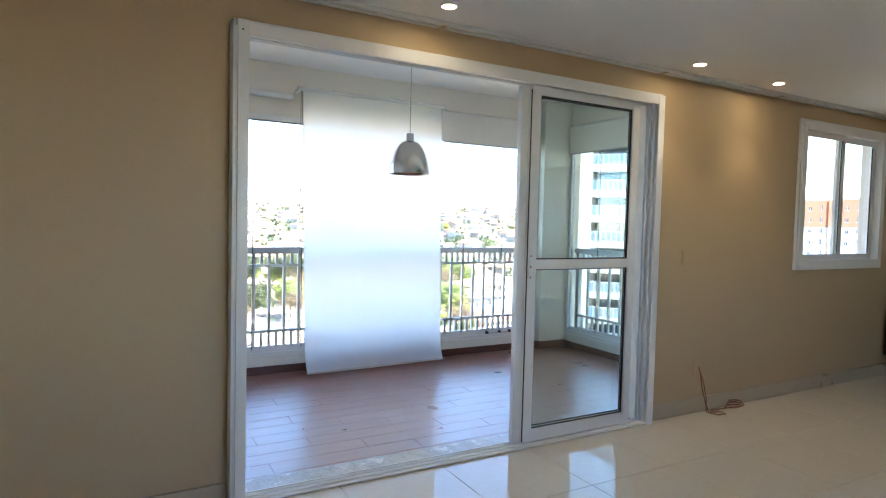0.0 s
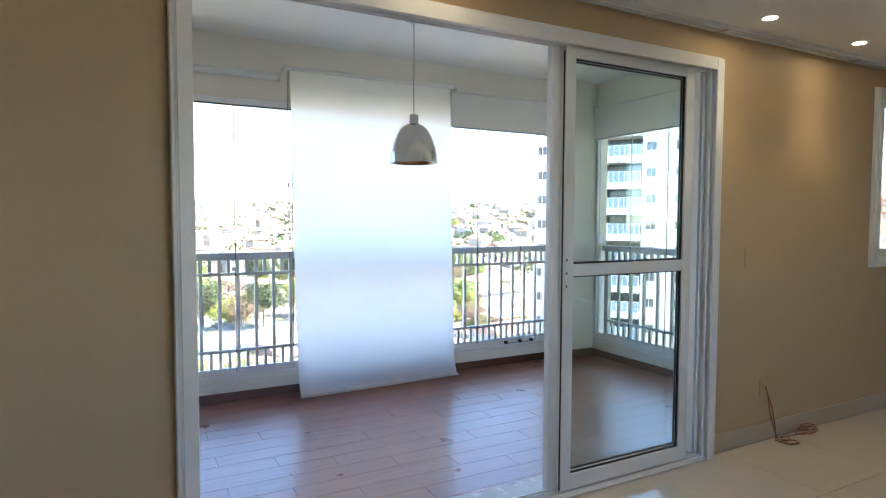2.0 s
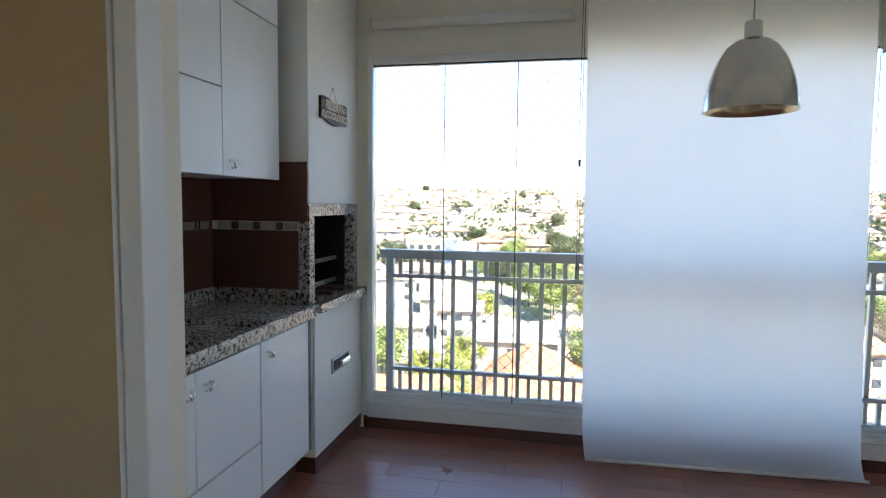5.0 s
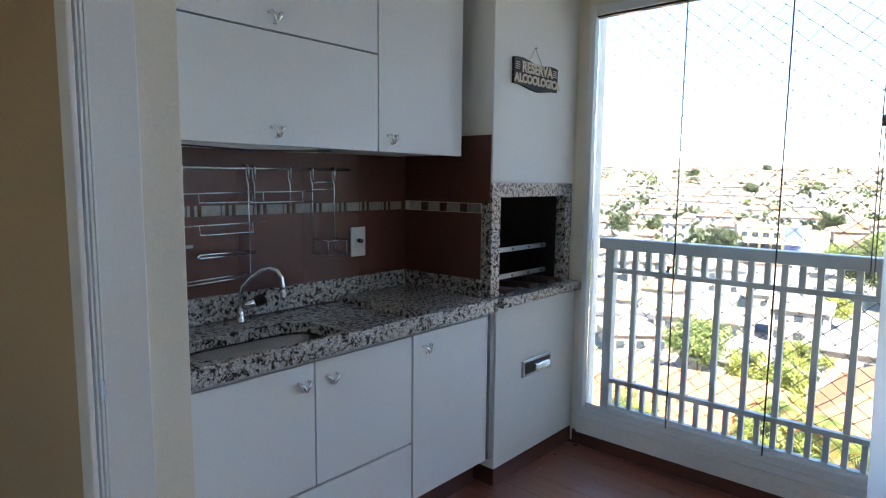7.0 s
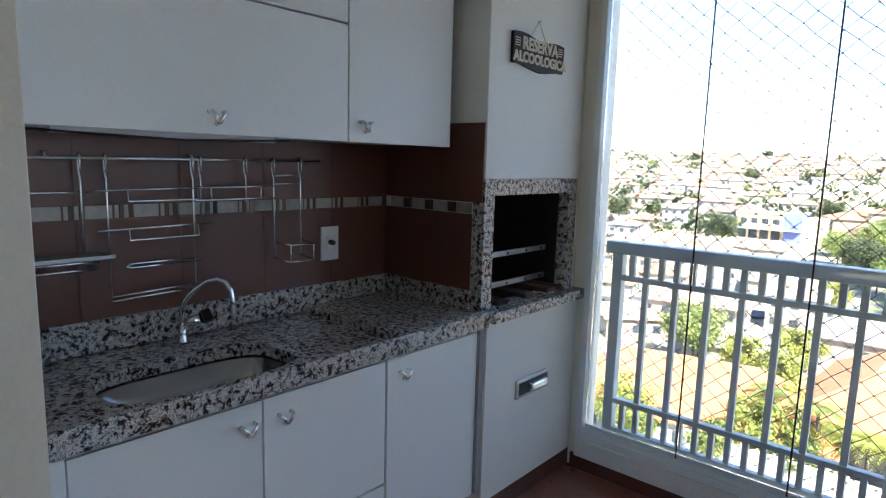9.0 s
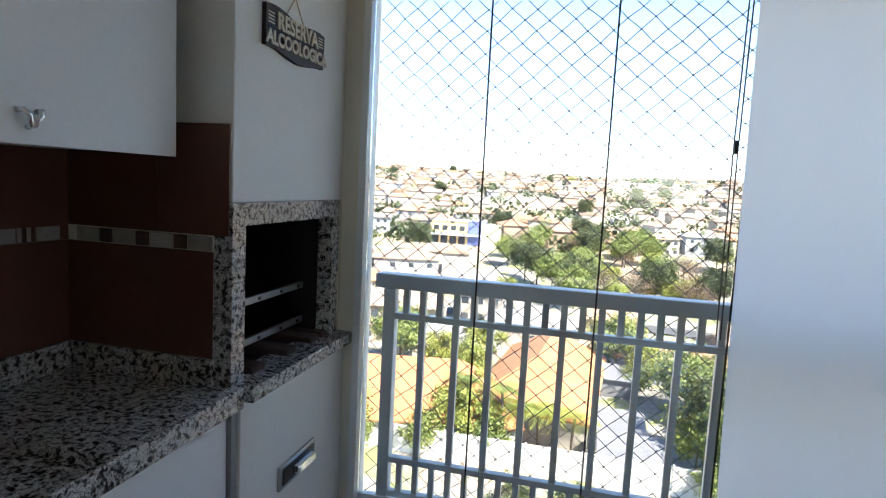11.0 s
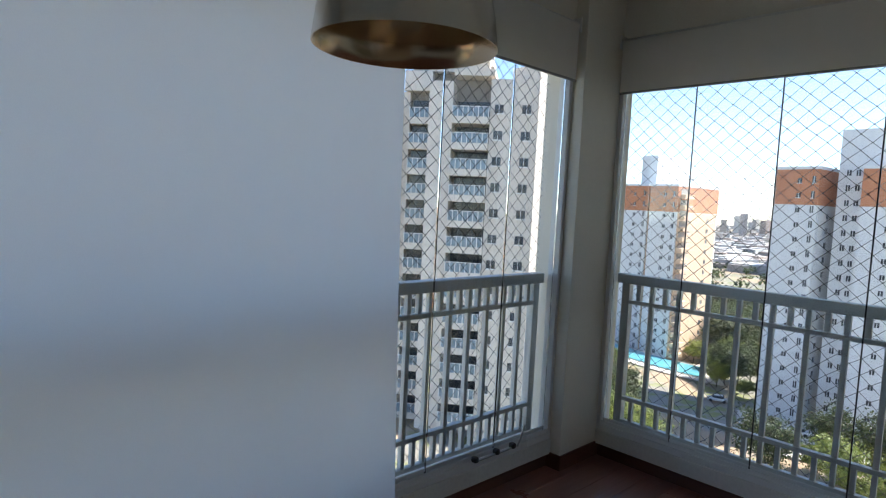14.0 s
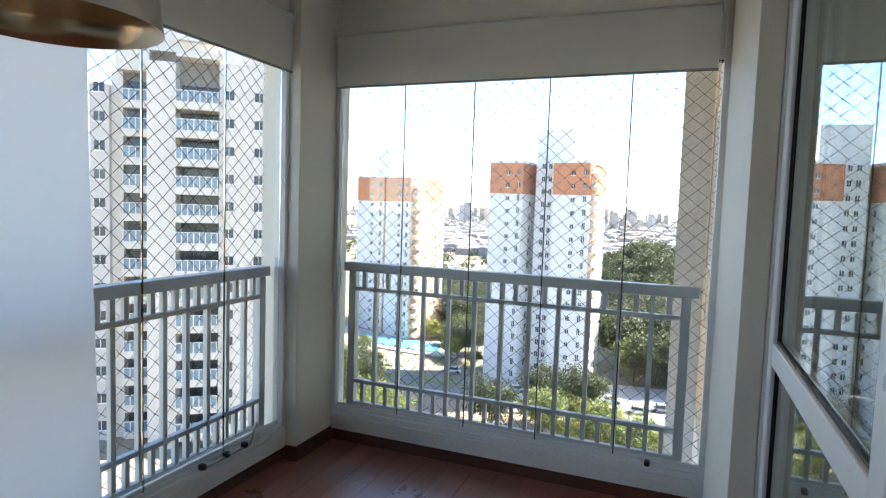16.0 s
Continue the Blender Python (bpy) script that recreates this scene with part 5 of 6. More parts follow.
LEAF_DRY = leaf_material("dry brown twigs", (0.16, 0.11, 0.08), (0.28, 0.20, 0.14))
# Mottled tone stains the pale render and puts tree shadows into its colour
SHADOW_STAINED = plain("pale render stained with tree shadow tones", (0.50, 0.48, 0.44), 0.9, var=0.22, grain=2.5, patch=0.25, bump=0.2)
rnd = random.Random(7)


# ---- outside: houses ----
def hip_roof(bm, w, d, z, h, over, hip):
    a, b = w / 2 + over, d / 2 + over
    r = max(a - (b if hip else 0), 0.05)
    base = [bm.verts.new(p) for p in ((-a, -b, z), (a, -b, z), (a, b, z), (-a, b, z))]
    low = [bm.verts.new(p) for p in ((-a, -b, z - 0.18), (a, -b, z - 0.18), (a, b, z - 0.18), (-a, b, z - 0.18))]
    top = [bm.verts.new((-r, 0, z + h)), bm.verts.new((r, 0, z + h))]
    bm.faces.new((base[0], base[1], top[1], top[0])), bm.faces.new((base[2], base[3], top[0], top[1]))
    bm.faces.new((base[1], base[2], top[1])), bm.faces.new((base[3], base[0], top[0]))
    for i in range(4):
        j = (i + 1) % 4
        bm.faces.new((low[i], low[j], base[j], base[i]))
    bm.faces.new(low[::-1])


def house_model(w, d, h, rh, hip, label, group, tiles=ROOF):
    ob = thing("house", (0, 0, 0), label, "house", group)
    part("wall", boxed((-w / 2, -d / 2, -3.0), (w / 2, d / 2, h)), HOUSE_WALL, ob)
    bm = bmesh.new()
    hip_roof(bm, w, d, h + 0.19, rh, 0.55, hip)
    part("roof", bm, tiles, ob, "clay tiled roof")
    for k in range(3):
        x = -w / 2 + w * (k + 0.5) / 3
        wn_ = part("window", boxed((x - 0.6, -d / 2 - 0.05, 1.0), (x + 0.6, -d / 2 + 0.02, 2.2), 0.03), DARK_GLASS, ob, "dark window")
        part("sill", boxed((x - 0.7, -d / 2 - 0.12, 0.88), (x + 0.7, -d / 2 - 0.001, 0.985)), CONCRETE, wn_)
        if h > 4:
            part("window", boxed((x - 0.6, -d / 2 - 0.05, 3.9), (x + 0.6, -d / 2 + 0.02, 5.0), 0.03), DARK_GLASS, ob, "dark window")
    part("side_window", boxed((w / 2 - 0.02, -0.6, 1.0), (w / 2 + 0.05, 0.6, 2.2), 0.03), DARK_GLASS, ob, "dark window")
    return ob


MODELS = [house_model(11, 8, 3.0, 1.7, False, "low house with a clay tiled gable roof", "hillside houses"),
          house_model(9, 9, 3.1, 1.9, True, "low house with a clay tiled hip roof", "hillside houses"),
          house_model(13, 9, 5.8, 1.8, True, "two-storey house with a clay tiled hip roof", "hillside houses"),
          house_model(8, 7, 5.6, 1.4, False, "narrow two-storey house with a clay tiled roof", "hillside houses"),
          house_model(15, 10, 3.2, 2.1, True, "wide low house with a large clay tiled roof", "hillside houses"),
          house_model(25, 12.5, 3.0, 4.6, True, "long low house under a broad orange tiled roof", "hillside houses", ROOF_ORANGE)]


def at_angle(az, d):
    return d * math.sin(radians(az)), d * math.cos(radians(az))


first = {}


def put(model, x, y, turn, sink=0.3):
    m = pose(x, y, ground_z(x, y) - sink, 0, 0, turn)
    if model not in first:
        first[model] = True
        model.matrix_basis = m
        return model
    return copy_thing(model, m)


# the wide house below, with its garden wall
keep = []                     # (x, y, radius) kept free of scattered things
x, y = at_angle(-2.2, 76)
put(MODELS[5], x, y, 86), keep.append((x, y, 13))
x, y = at_angle(-15.5, 66)
put(MODELS[5], x, y, 12), keep.append((x, y, 13))
for az, d, k, turn in ((-25, 76, 0, -5), (-12, 90, 4, 12), (-4, 102, 4, 4), (9, 92, 4, -12), (-16, 100, 2, 10), (14, 104, 0, 30), (3, 112, 1, 0), (-9, 112, 3, 6), (-22, 98, 1, 40)):
    x, y = at_angle(az, d)
    put(MODELS[k], x, y, turn), keep.append((x, y, 9))

# dark sheds beside it
for az, d, w in ((6.2, 60, 5.5), (4.6, 66, 5.0), (4.0, 82, 4.5)):
    x, y = at_angle(az, d)
    z = ground_z(x, y)
    sh = thing("shed", (x, y, z), "small dark shed with a grey sheet roof", "shed", "sheds")
    part("wall", boxed((x - w / 2, y - 2, z - 1), (x + w / 2, y + 2, z + 2.4)), SHED_GREY, sh)
    bm = boxed((x - w / 2 - 0.4, y - 2.4, z + 2.41), (x + w / 2 + 0.4, y + 2.4, z + 2.52))
    bm.transform(Matrix.Translation((x, y, z + 2.5)) @ pose(0, 0, 0, 9, 0, 0) @ Matrix.Translation((-x, -y, -z - 2.3)))
    part("roof", bm, SHED_GREY, sh, "grey sheet roof")
    keep.append((x, y, 5))

# white garden wall made of bays, with a paved yard
gw = thing("garden_wall", (0, 57, ground_z(0, 57)), "long white rendered garden wall with pillars", "garden wall")
for i in range(14):
    x0 = -16 + i * 2.6
    z = ground_z(x0, 57)
    part("bay", boxed((x0, 56.9, z - 1.5), (x0 + 2.45, 57.1, z + 2.7)), SHADOW_STAINED, gw)
    part("pillar", boxed((x0 + 2.45, 56.85, z - 1.5), (x0 + 2.6, 57.15, z + 2.85)), CONCRETE, gw)

# commercial building in yellow and blue
x, y = at_angle(-12.2, 205)
z = ground_z(x, y)
com = thing("shop_building", (x, y, z), "two-storey yellow shop building with a blue end", "building")
part("wall", boxed((x - 9, y, z - 3), (x + 4, y + 9, z + 7.6)), plain("yellow facade", (0.70, 0.54, 0.26), 0.8), com)
part("end_wall", boxed((x + 4.02, y - 0.3, z - 3), (x + 8.5, y + 9, z + 8.0)), plain("blue facade", (0.14, 0.17, 0.36), 0.8), com, "blue end bay")
part("wing", boxed((x + 8.52, y + 0.5, z - 3), (x + 14, y + 8, z + 7)), plain("cream facade", (0.70, 0.62, 0.36), 0.8), com)
part("roof", boxed((x - 9.3, y - 0.3, z + 7.62), (x + 3.95, y + 9.2, z + 8.0)), CONCRETE, com)
part("awning", boxed((x - 9, y - 1.6, z + 3.0), (x + 8.5, y - 0.32, z + 3.5)), plain("pale blue awning", (0.45, 0.55, 0.68), 0.7), com)
for k in range(4):
    part("window", boxed((x - 8 + k * 3, y - 0.08, z + 4.6), (x - 6.2 + k * 3, y + 0.02, z + 6.2)), DARK_GLASS, com)
    part("shopfront", boxed((x - 8.6 + k * 3.1, y - 0.08, z), (x - 6.2 + k * 3.1, y + 0.02, z + 2.7)), DARK_GLASS, com)
keep.append((x, y, 20))

# houses on the slope: singly near by, in one mass far off
count, far_roof, far_wall = 0, bmesh.new(), bmesh.new()
d = 105.0
while d < 760:
    pitch = 15 + d * 0.006
    az = -52.0
    while az < 38:
        step = math.degrees(pitch / d)
        a = az + rnd.uniform(-0.3, 0.3) * step
        dd = d + rnd.uniform(-4, 4)
        x, y = at_angle(a, dd)
        az += step
        grove = noise.noise((x * 0.012 + 5, y * 0.012, 2.0))
        if any((x - kx) ** 2 + (y - ky) ** 2 < (kr + 6) ** 2 for kx, ky, kr in keep):
            continue
        if (dd < 210 and -9 < a < 30 and dd > 118) or grove > 0.33 or rnd.random() < 0.12:
            continue
        turn = rnd.choice((0, 90)) + 14 + rnd.uniform(-6, 6)
        if dd < 285 and count < 150:
            put(MODELS[rnd.choice((0, 1, 1, 2, 3, 4))], x, y, turn)
            count += 1
        else:
            w, dep, h = rnd.uniform(8, 14), rnd.uniform(7, 10), rnd.choice((3.0, 3.2, 3.2, 5.8))
            m = pose(x, y, ground_z(x, y) - 0.3, 0, 0, turn)
            n0 = len(far_roof.verts)
            hip_roof(far_roof, w, dep, h, rnd.uniform(1.2, 2.2), 0.5, rnd.random() < 0.5)
            far_roof.verts.ensure_lookup_table()
            bmesh.ops.transform(far_roof, matrix=m, verts=far_roof.verts[n0:])
            n0 = len(far_wall.verts)
            for sx, sy, sz0, sz1 in ((w / 2, dep / 2, -3, h - 0.19),):
                vs = [far_wall.verts.new((sx * i, sy * j, k)) for k in (sz0, sz1) for i, j in ((-1, -1), (1, -1), (1, 1), (-1, 1))]
                for q in range(4):
                    far_wall.faces.new((vs[q], vs[(q + 1) % 4], vs[4 + (q + 1) % 4], vs[4 + q]))
            far_wall.verts.ensure_lookup_table()
            bmesh.ops.transform(far_wall, matrix=m, verts=far_wall.verts[n0:])
    d += pitch * 0.95
fw = solid("distant_houses", far_wall, HOUSE_FAR, "distant mass of pale houses on the hillside", "houses", "stuff")
fr = solid("distant_roofs", far_roof, ROOF_FAR, "distant mass of clay roofs on the hillside", "roofs", "stuff")


# ---- outside: trees ----
def crown(centre, radius, squash, count, leaf, rr):
    """Many small leaves in uneven clumps round the limbs' ends."""
    verts, faces = [], []
    clumps = []
    for _ in range(max(10, count // 90)):
        v = Vector((rr.gauss(0, 1), rr.gauss(0, 1), rr.gauss(0, 1))).normalized()
        clumps.append((Vector((v.x, v.y, v.z * squash)) * radius * rr.uniform(0.35, 0.95), radius * rr.uniform(0.18, 0.38)))
    for _ in range(count):
        c, s = rr.choice(clumps)
        o = Vector((rr.gauss(0, 0.5), rr.gauss(0, 0.5), rr.gauss(0, 0.42))) * s
        p = Vector(centre) + c + o
        n = (c.normalized() * 0.6 + Vector((rr.uniform(-1, 1), rr.uniform(-1, 1), rr.uniform(-0.2, 1)))).normalized()
        t = n.orthogonal().normalized()
        t = (Matrix.Rotation(rr.uniform(0, 6.28), 3, n) @ t)
        b = n.cross(t)
        k = leaf * rr.uniform(0.6, 1.3)
        i = len(verts)
        verts.extend([tuple(p - t * k), tuple(p + b * k * 0.5), tuple(p + t * k), tuple(p - b * k * 0.5)])
        faces.append((i, i + 1, i + 2, i + 3))
    return verts, faces


def tree_model(h, radius, squash, count, leaf, mat, label, seed, bare=False):
    rr = random.Random(seed)
    ob = thing("tree", (0, 0, 0), label, "tree", "trees")
    bm = bmesh.new()
    top = Vector((rr.uniform(-0.4, 0.4), rr.uniform(-0.4, 0.4), h - radius * squash * 0.6))
    for k in range(5):
        a, b = k / 5, (k + 1) / 5
        m0, m1 = top * a, top * b
        q = (m1 - m0).to_track_quat("Z", "Y").to_matrix().to_4x4()
        bmesh.ops.create_cone(bm, segments=8, radius1=0.05 * h * (0.55 - 0.35 * a) * 0.6, radius2=0.05 * h * (0.55 - 0.35 * b) * 0.6, depth=(m1 - m0).length * 1.04, matrix=Matrix.Translation((m0 + m1) / 2) @ q)
    for k in range(14 if bare else 7):
        s = top * rr.uniform(0.5, 0.98)
        e = top + Vector((rr.gauss(0, 1), rr.gauss(0, 1), rr.uniform(-0.3, 0.8) * squash)) * radius * 0.55
        q = (e - s).to_track_quat("Z", "Y").to_matrix().to_4x4()
        bmesh.ops.create_cone(bm, segments=6, radius1=0.011 * h, radius2=0.003 * h, depth=(e - s).length, matrix=Matrix.Translation((s + e) / 2) @ q)
    part("trunk", bm, BARK, ob)
    v, f = crown((top.x, top.y, h - radius * squash), radius, squash, count, leaf, rr)
    me = bpy.data.meshes.new("crown")
    me.from_pydata(v, [], f)
    me.materials.append(mat)
    c = new("crown", me)
    c.parent = ob
    return ob


def palm_model(h, mat, label, seed):
    rr = random.Random(seed)
    ob = thing("palm", (0, 0, 0), label, "palm", "palms")
    bm = bmesh.new()
    tube(bm, [(0.1 * math.sin(k), 0, h * k / 5) for k in range(6)], 0.14, 8)
    part("trunk", bm, BARK, ob)
    verts, faces = [], []
    for _ in range(22):
        a, up_ = rr.uniform(0, 6.28), rr.uniform(0.1, 1.2)
        d0 = Vector((math.cos(a), math.sin(a), 0))
        side = Vector((-d0.y, d0.x, 0))
        for k in range(14):
            f = k / 14
            p = Vector((0, 0, h)) + d0 * 2.6 * f + Vector((0, 0, up_ * 1.6 * f - 2.4 * f * f))
            for s in (-1, 1):
                i = len(verts)
                q = p + side * s * 0.75 * (1 - 0.6 * f) + d0 * 0.35 - Vector((0, 0, 0.25))
                verts.extend([tuple(p), tuple(p + d0 * 0.16), tuple(q)])
                faces.append((i, i + 1, i + 2))
    me = bpy.data.meshes.new("crown")
    me.from_pydata(verts, [], faces)
    me.materials.append(mat)
    c = new("crown", me)
    c.parent = ob
    return ob


TREES = [tree_model(9, 4.2, 0.75, 6500, 0.22, LEAF_GREEN, "broad green leafy tree on open ground", 1), tree_model(7, 3.0, 0.8, 5000, 0.19, LEAF_LIME, "yellow-green leafy tree on open ground", 2),
         tree_model(11, 4.6, 0.85, 7000, 0.23, LEAF_DARK, "tall dark green leafy tree", 3), tree_model(8, 4.4, 0.7, 4200, 0.13, LEAF_DRY, "bare brown twiggy winter tree", 4, True),
         tree_model(5, 2.4, 0.8, 3600, 0.16, LEAF_GREEN, "small round green garden tree", 5), tree_model(3.0, 1.9, 0.75, 3200, 0.13, LEAF_DARK, "low dark green garden shrub", 6)]
PALMS = [palm_model(4.5, LEAF_LIME, "yellow-green palm in a garden", 8), palm_model(6.5, LEAF_GREEN, "tall green palm in a garden", 9)]
# garden trees and palms below
for az, d, k in ((-7.5, 62, 0), (-5.6, 61, 1), (-4.0, 62, 0), (-9, 63, 1), (-2.2, 61, 0), (-0.8, 62, 0), (-11, 64, 0), (1.0, 61.5, 0)):
    x, y = at_angle(az, d)
    put(PALMS[k], x, y, rnd.uniform(0, 360), 0)
for az, d, k in ((-9.2, 60, 1), (-21, 60, 1), (-11.5, 80, 1), (-8.0, 87, 1), (5.5, 90, 1), (4, 88, 0), (6.5, 84, 1), (-16, 84, 0), (12, 80, 3), (10, 76, 0)):
    x, y = at_angle(az, d)
    put(TREES[k], x, y, rnd.uniform(0, 360), 0.2)
for az, d, k in ((11.5, 62, 1), (14.5, 62, 1), (13.5, 57, 4), (12.2, 74, 1), (10.5, 78, 1), (13.5, 64, 2), (2.0, 50, 5), (3.4, 49.5, 5), (-13, 58.5, 4), (-19.5, 58.5, 4), (-8.2, 66, 1), (-6.2, 59, 4), (-3, 49.5, 5), (6, 82, 4), (-9.2, 78, 1), (-11, 76, 4), (3.2, 92, 4), (15, 60, 0), (17, 70, 2)):
    x, y = at_angle(az, d)
    put(TREES[k], x, y, rnd.uniform(0, 360), 0.2)
# the wooded band across the slope
for _ in range(92):
    a, dd = rnd.uniform(-9, 32), rnd.uniform(120, 205)
    if a < 2 and dd < 140 and rnd.random() < 0.6:
        continue
    x, y = at_angle(a, dd)
    if any((x - kx) ** 2 + (y - ky) ** 2 < kr ** 2 for kx, ky, kr in keep):
        continue
    put(TREES[rnd.choice((0, 0, 1, 1, 2, 3, 3, 4))], x, y, rnd.uniform(0, 360), 0.2)
for _ in range(42):
    a, dd = rnd.uniform(-50, 30), 130 + 560 * rnd.random() ** 0.8
    x, y = at_angle(a, dd)
    if not any((x - kx) ** 2 + (y - ky) ** 2 < kr ** 2 for kx, ky, kr in keep):
        put(TREES[rnd.choice((0, 2, 2, 4, 1))], x, y, rnd.uniform(0, 360), 0.2)


# ---- outside: towers ----
def tower_frame(az, d, turn):
    x, y = at_angle(az, d)
    return pose(x, y, 0, 0, 0, turn)


def placed(bm, m):
    bm.transform(m)
    return bm


def tower_windows(t, m, face_y, xs, z_top, z_bot, storey, w, h, name="window"):
    """Windows with a frame in a face that looks along -y of the tower's own axes; one shared mesh."""
    z = z_top
    while z > z_bot:
        for x in xs:
            wd = part(name, placed(boxed((x - w / 2, face_y - 0.04, z), (x + w / 2, face_y + 0.1, z + h)), m), DARK_GLASS, t)
            part("frame", placed(boxes(((x - w / 2 - 0.12, face_y - 0.08, z - 0.12), (x + w / 2 + 0.12, face_y - 0.001, z)), ((x - 0.05, face_y - 0.07, z), (x + 0.05, face_y - 0.041, z + h))), m), TOWER_WHITE, wd)
        z -= storey


def banded_tower(az, d, skew, wings, core, deep, top, core_top, storey, side_paint, label):
    """Two white wings with terracotta tops before a taller grey core; wings and core: metres along the front."""
    m = tower_frame(az, d, -az + skew)
    x, y = m.translation.x, m.translation.y
    base = ground_z(x, y) - 4
    t = thing("apartment_tower", (x, y, base + 4), label, "apartment tower", "white towers with terracotta tops")
    for a, b in wings:
        w = b - a
        part("wing", placed(boxed((a, -deep / 2, base), (b, deep / 2, top - 6.8)), m), TOWER_WHITE, t, "white rendered wing")
        part("top_storeys", placed(boxed((a - 0.05, -deep / 2 - 0.05, top - 6.79), (b + 0.05, deep / 2 + 0.05, top)), m), TOWER_ORANGE, t, "terracotta painted top storeys")
        part("parapet", placed(boxed((a - 0.2, -deep / 2 - 0.2, top + 0.01), (b + 0.2, deep / 2 + 0.2, top + 0.6)), m), TOWER_WHITE, t)
        part("side_face", placed(boxed((b + 0.001, -deep / 2 + 0.5, base), (b + 0.12, deep / 2 - 0.5, top - 6.9)), m), side_paint, t)
        tower_windows(t, m, -deep / 2 - 0.06, (a + w * 0.56,), top - 2.6, base + 4, storey, 0.75, 0.9)
        tower_windows(t, m, -deep / 2 - 0.06, (a + w * 0.88,), top - 2.6, base + 4, storey, 0.6, 1.3)
        turned = m @ pose(b, 0, 0, 0, 0, 90)
        tower_windows(t, turned, -0.13, (-deep * 0.2, deep * 0.25), top - 9.4, base + 4, storey, 0.9, 1.1)
    part("core", placed(boxed((core[0], -deep / 2 + 4.0, base), (core[1], deep / 2 - 1, core_top)), m), TOWER_WHITE, t, "white stair core")
    tower_windows(t, m, -deep / 2 + 3.94, (core[0] + (core[1] - core[0]) * 0.2, core[0] + (core[1] - core[0]) * 0.38), top - 1.0, base + 4, storey, 0.7, 1.1)
    b = wings[-1][1]
    z = top - 3
    while z > base + 3:
        bal = part("balcony", placed(boxed((b + 0.13, -deep / 2 + 1.0, z - 0.2), (b + 1.6, -deep / 2 + 5.5, z + 0.9), 0.05), m), TOWER_PEACH, t, "peach balcony")
        # Flat panel in the painted shade tone, in place of a real opening
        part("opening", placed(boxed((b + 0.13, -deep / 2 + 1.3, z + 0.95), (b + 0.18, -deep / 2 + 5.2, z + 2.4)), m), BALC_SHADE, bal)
        z -= storey
    part("antenna", placed(tubed([(b - 3, 0, top + 0.6), (b - 3, 0, top + 2.6)], 0.08, 6), m), STEEL, t)
    part("antenna", placed(boxed((b - 4.2, -0.3, top + 2.2), (b - 1.6, 0.3, top + 2.6)), m), STEEL, t)
    keep.append((x, y, 20))
    return t


banded_tower(77.6, 143, -17, ((-13.2, -5.4), (1.6, 9.4)), (-3.6, 5.0), 17, 11.6, 19.3, 2.85, TOWER_WHITE, "white apartment tower with terracotta top storeys")
banded_tower(63.4, 186, -34, ((-9.0, 0.5), (1.2, 9.5)), (-5.0, 0.0), 20, 9.2, 18.0, 2.85, TOWER_PEACH, "white and peach apartment tower with terracotta top")

# the near tower with balconies
m = tower_frame(42.6, 73, -52)
x, y = m.translation.x, m.translation.y
nb = ground_z(x, y) - 6
near = thing("apartment_tower", (x, y, nb + 6), "tall cream apartment tower with rows of glazed balconies", "apartment tower")
ST, TOPZ = 2.95, 14.4


def nbox(name, lo, hi, mat, parent=None, label="", bevel=0.0):
    return part(name, placed(boxed(lo, hi, bevel), m), mat, parent or near, label)


nbox("left_wing", (-7.5, 0.6, nb), (-5.7, 12, TOPZ - 1.6), TOWER_GREY, label="grey rendered wing")
nbox("left_body", (-5.69, 1.6, nb), (-4.6, 12, TOPZ), TOWER_CREAM)
nbox("middle_pier", (-2.0, -0.4, nb), (0.75, 12, TOPZ + 1.0), TOWER_CREAM, label="cream rendered pier")
nbox("right_body", (5.0, 0.0, nb), (10.4, 12, TOPZ + 1.4), TOWER_CREAM)
part("corner_bay", placed(boxed((0, 0, nb), (3.4, 4.0, TOPZ + 3.0)), m @ pose(10.41, -0.6, 0, 0, 0, 52)), TOWER_CREAM, near, "obliquely set cream bay")
nbox("right_wing", (12.6, 2.2, nb), (17.4, 14, TOPZ + 4.0), TOWER_GREY, label="grey rendered wing")
# Core coloured in the loggias' shade tone
nbox("core", (-4.59, 2.6, nb), (4.99, 12, TOPZ + 3.4), BALC_SHADE, label="loggia walls with shade put into the colour")
nbox("crown_left", (-5.2, 1.0, TOPZ + 0.1), (-1.99, 11.6, TOPZ + 2.4), TOWER_CREAM)
nbox("crown_block", (-3.2, 1.4, TOPZ + 2.42), (4.6, 11, TOPZ + 5.2), TOWER_CREAM, label="stepped cream roof block")
nbox("crown_rim", (0.76, -0.2, TOPZ + 1.7), (5.4, 11.6, TOPZ + 2.41), TOWER_CREAM)
nbox("crown_rim", (0.76, 0.4, TOPZ + 3.6), (5.1, 1.39, TOPZ + 4.1), TOWER_WHITE)
z = TOPZ - 2.9
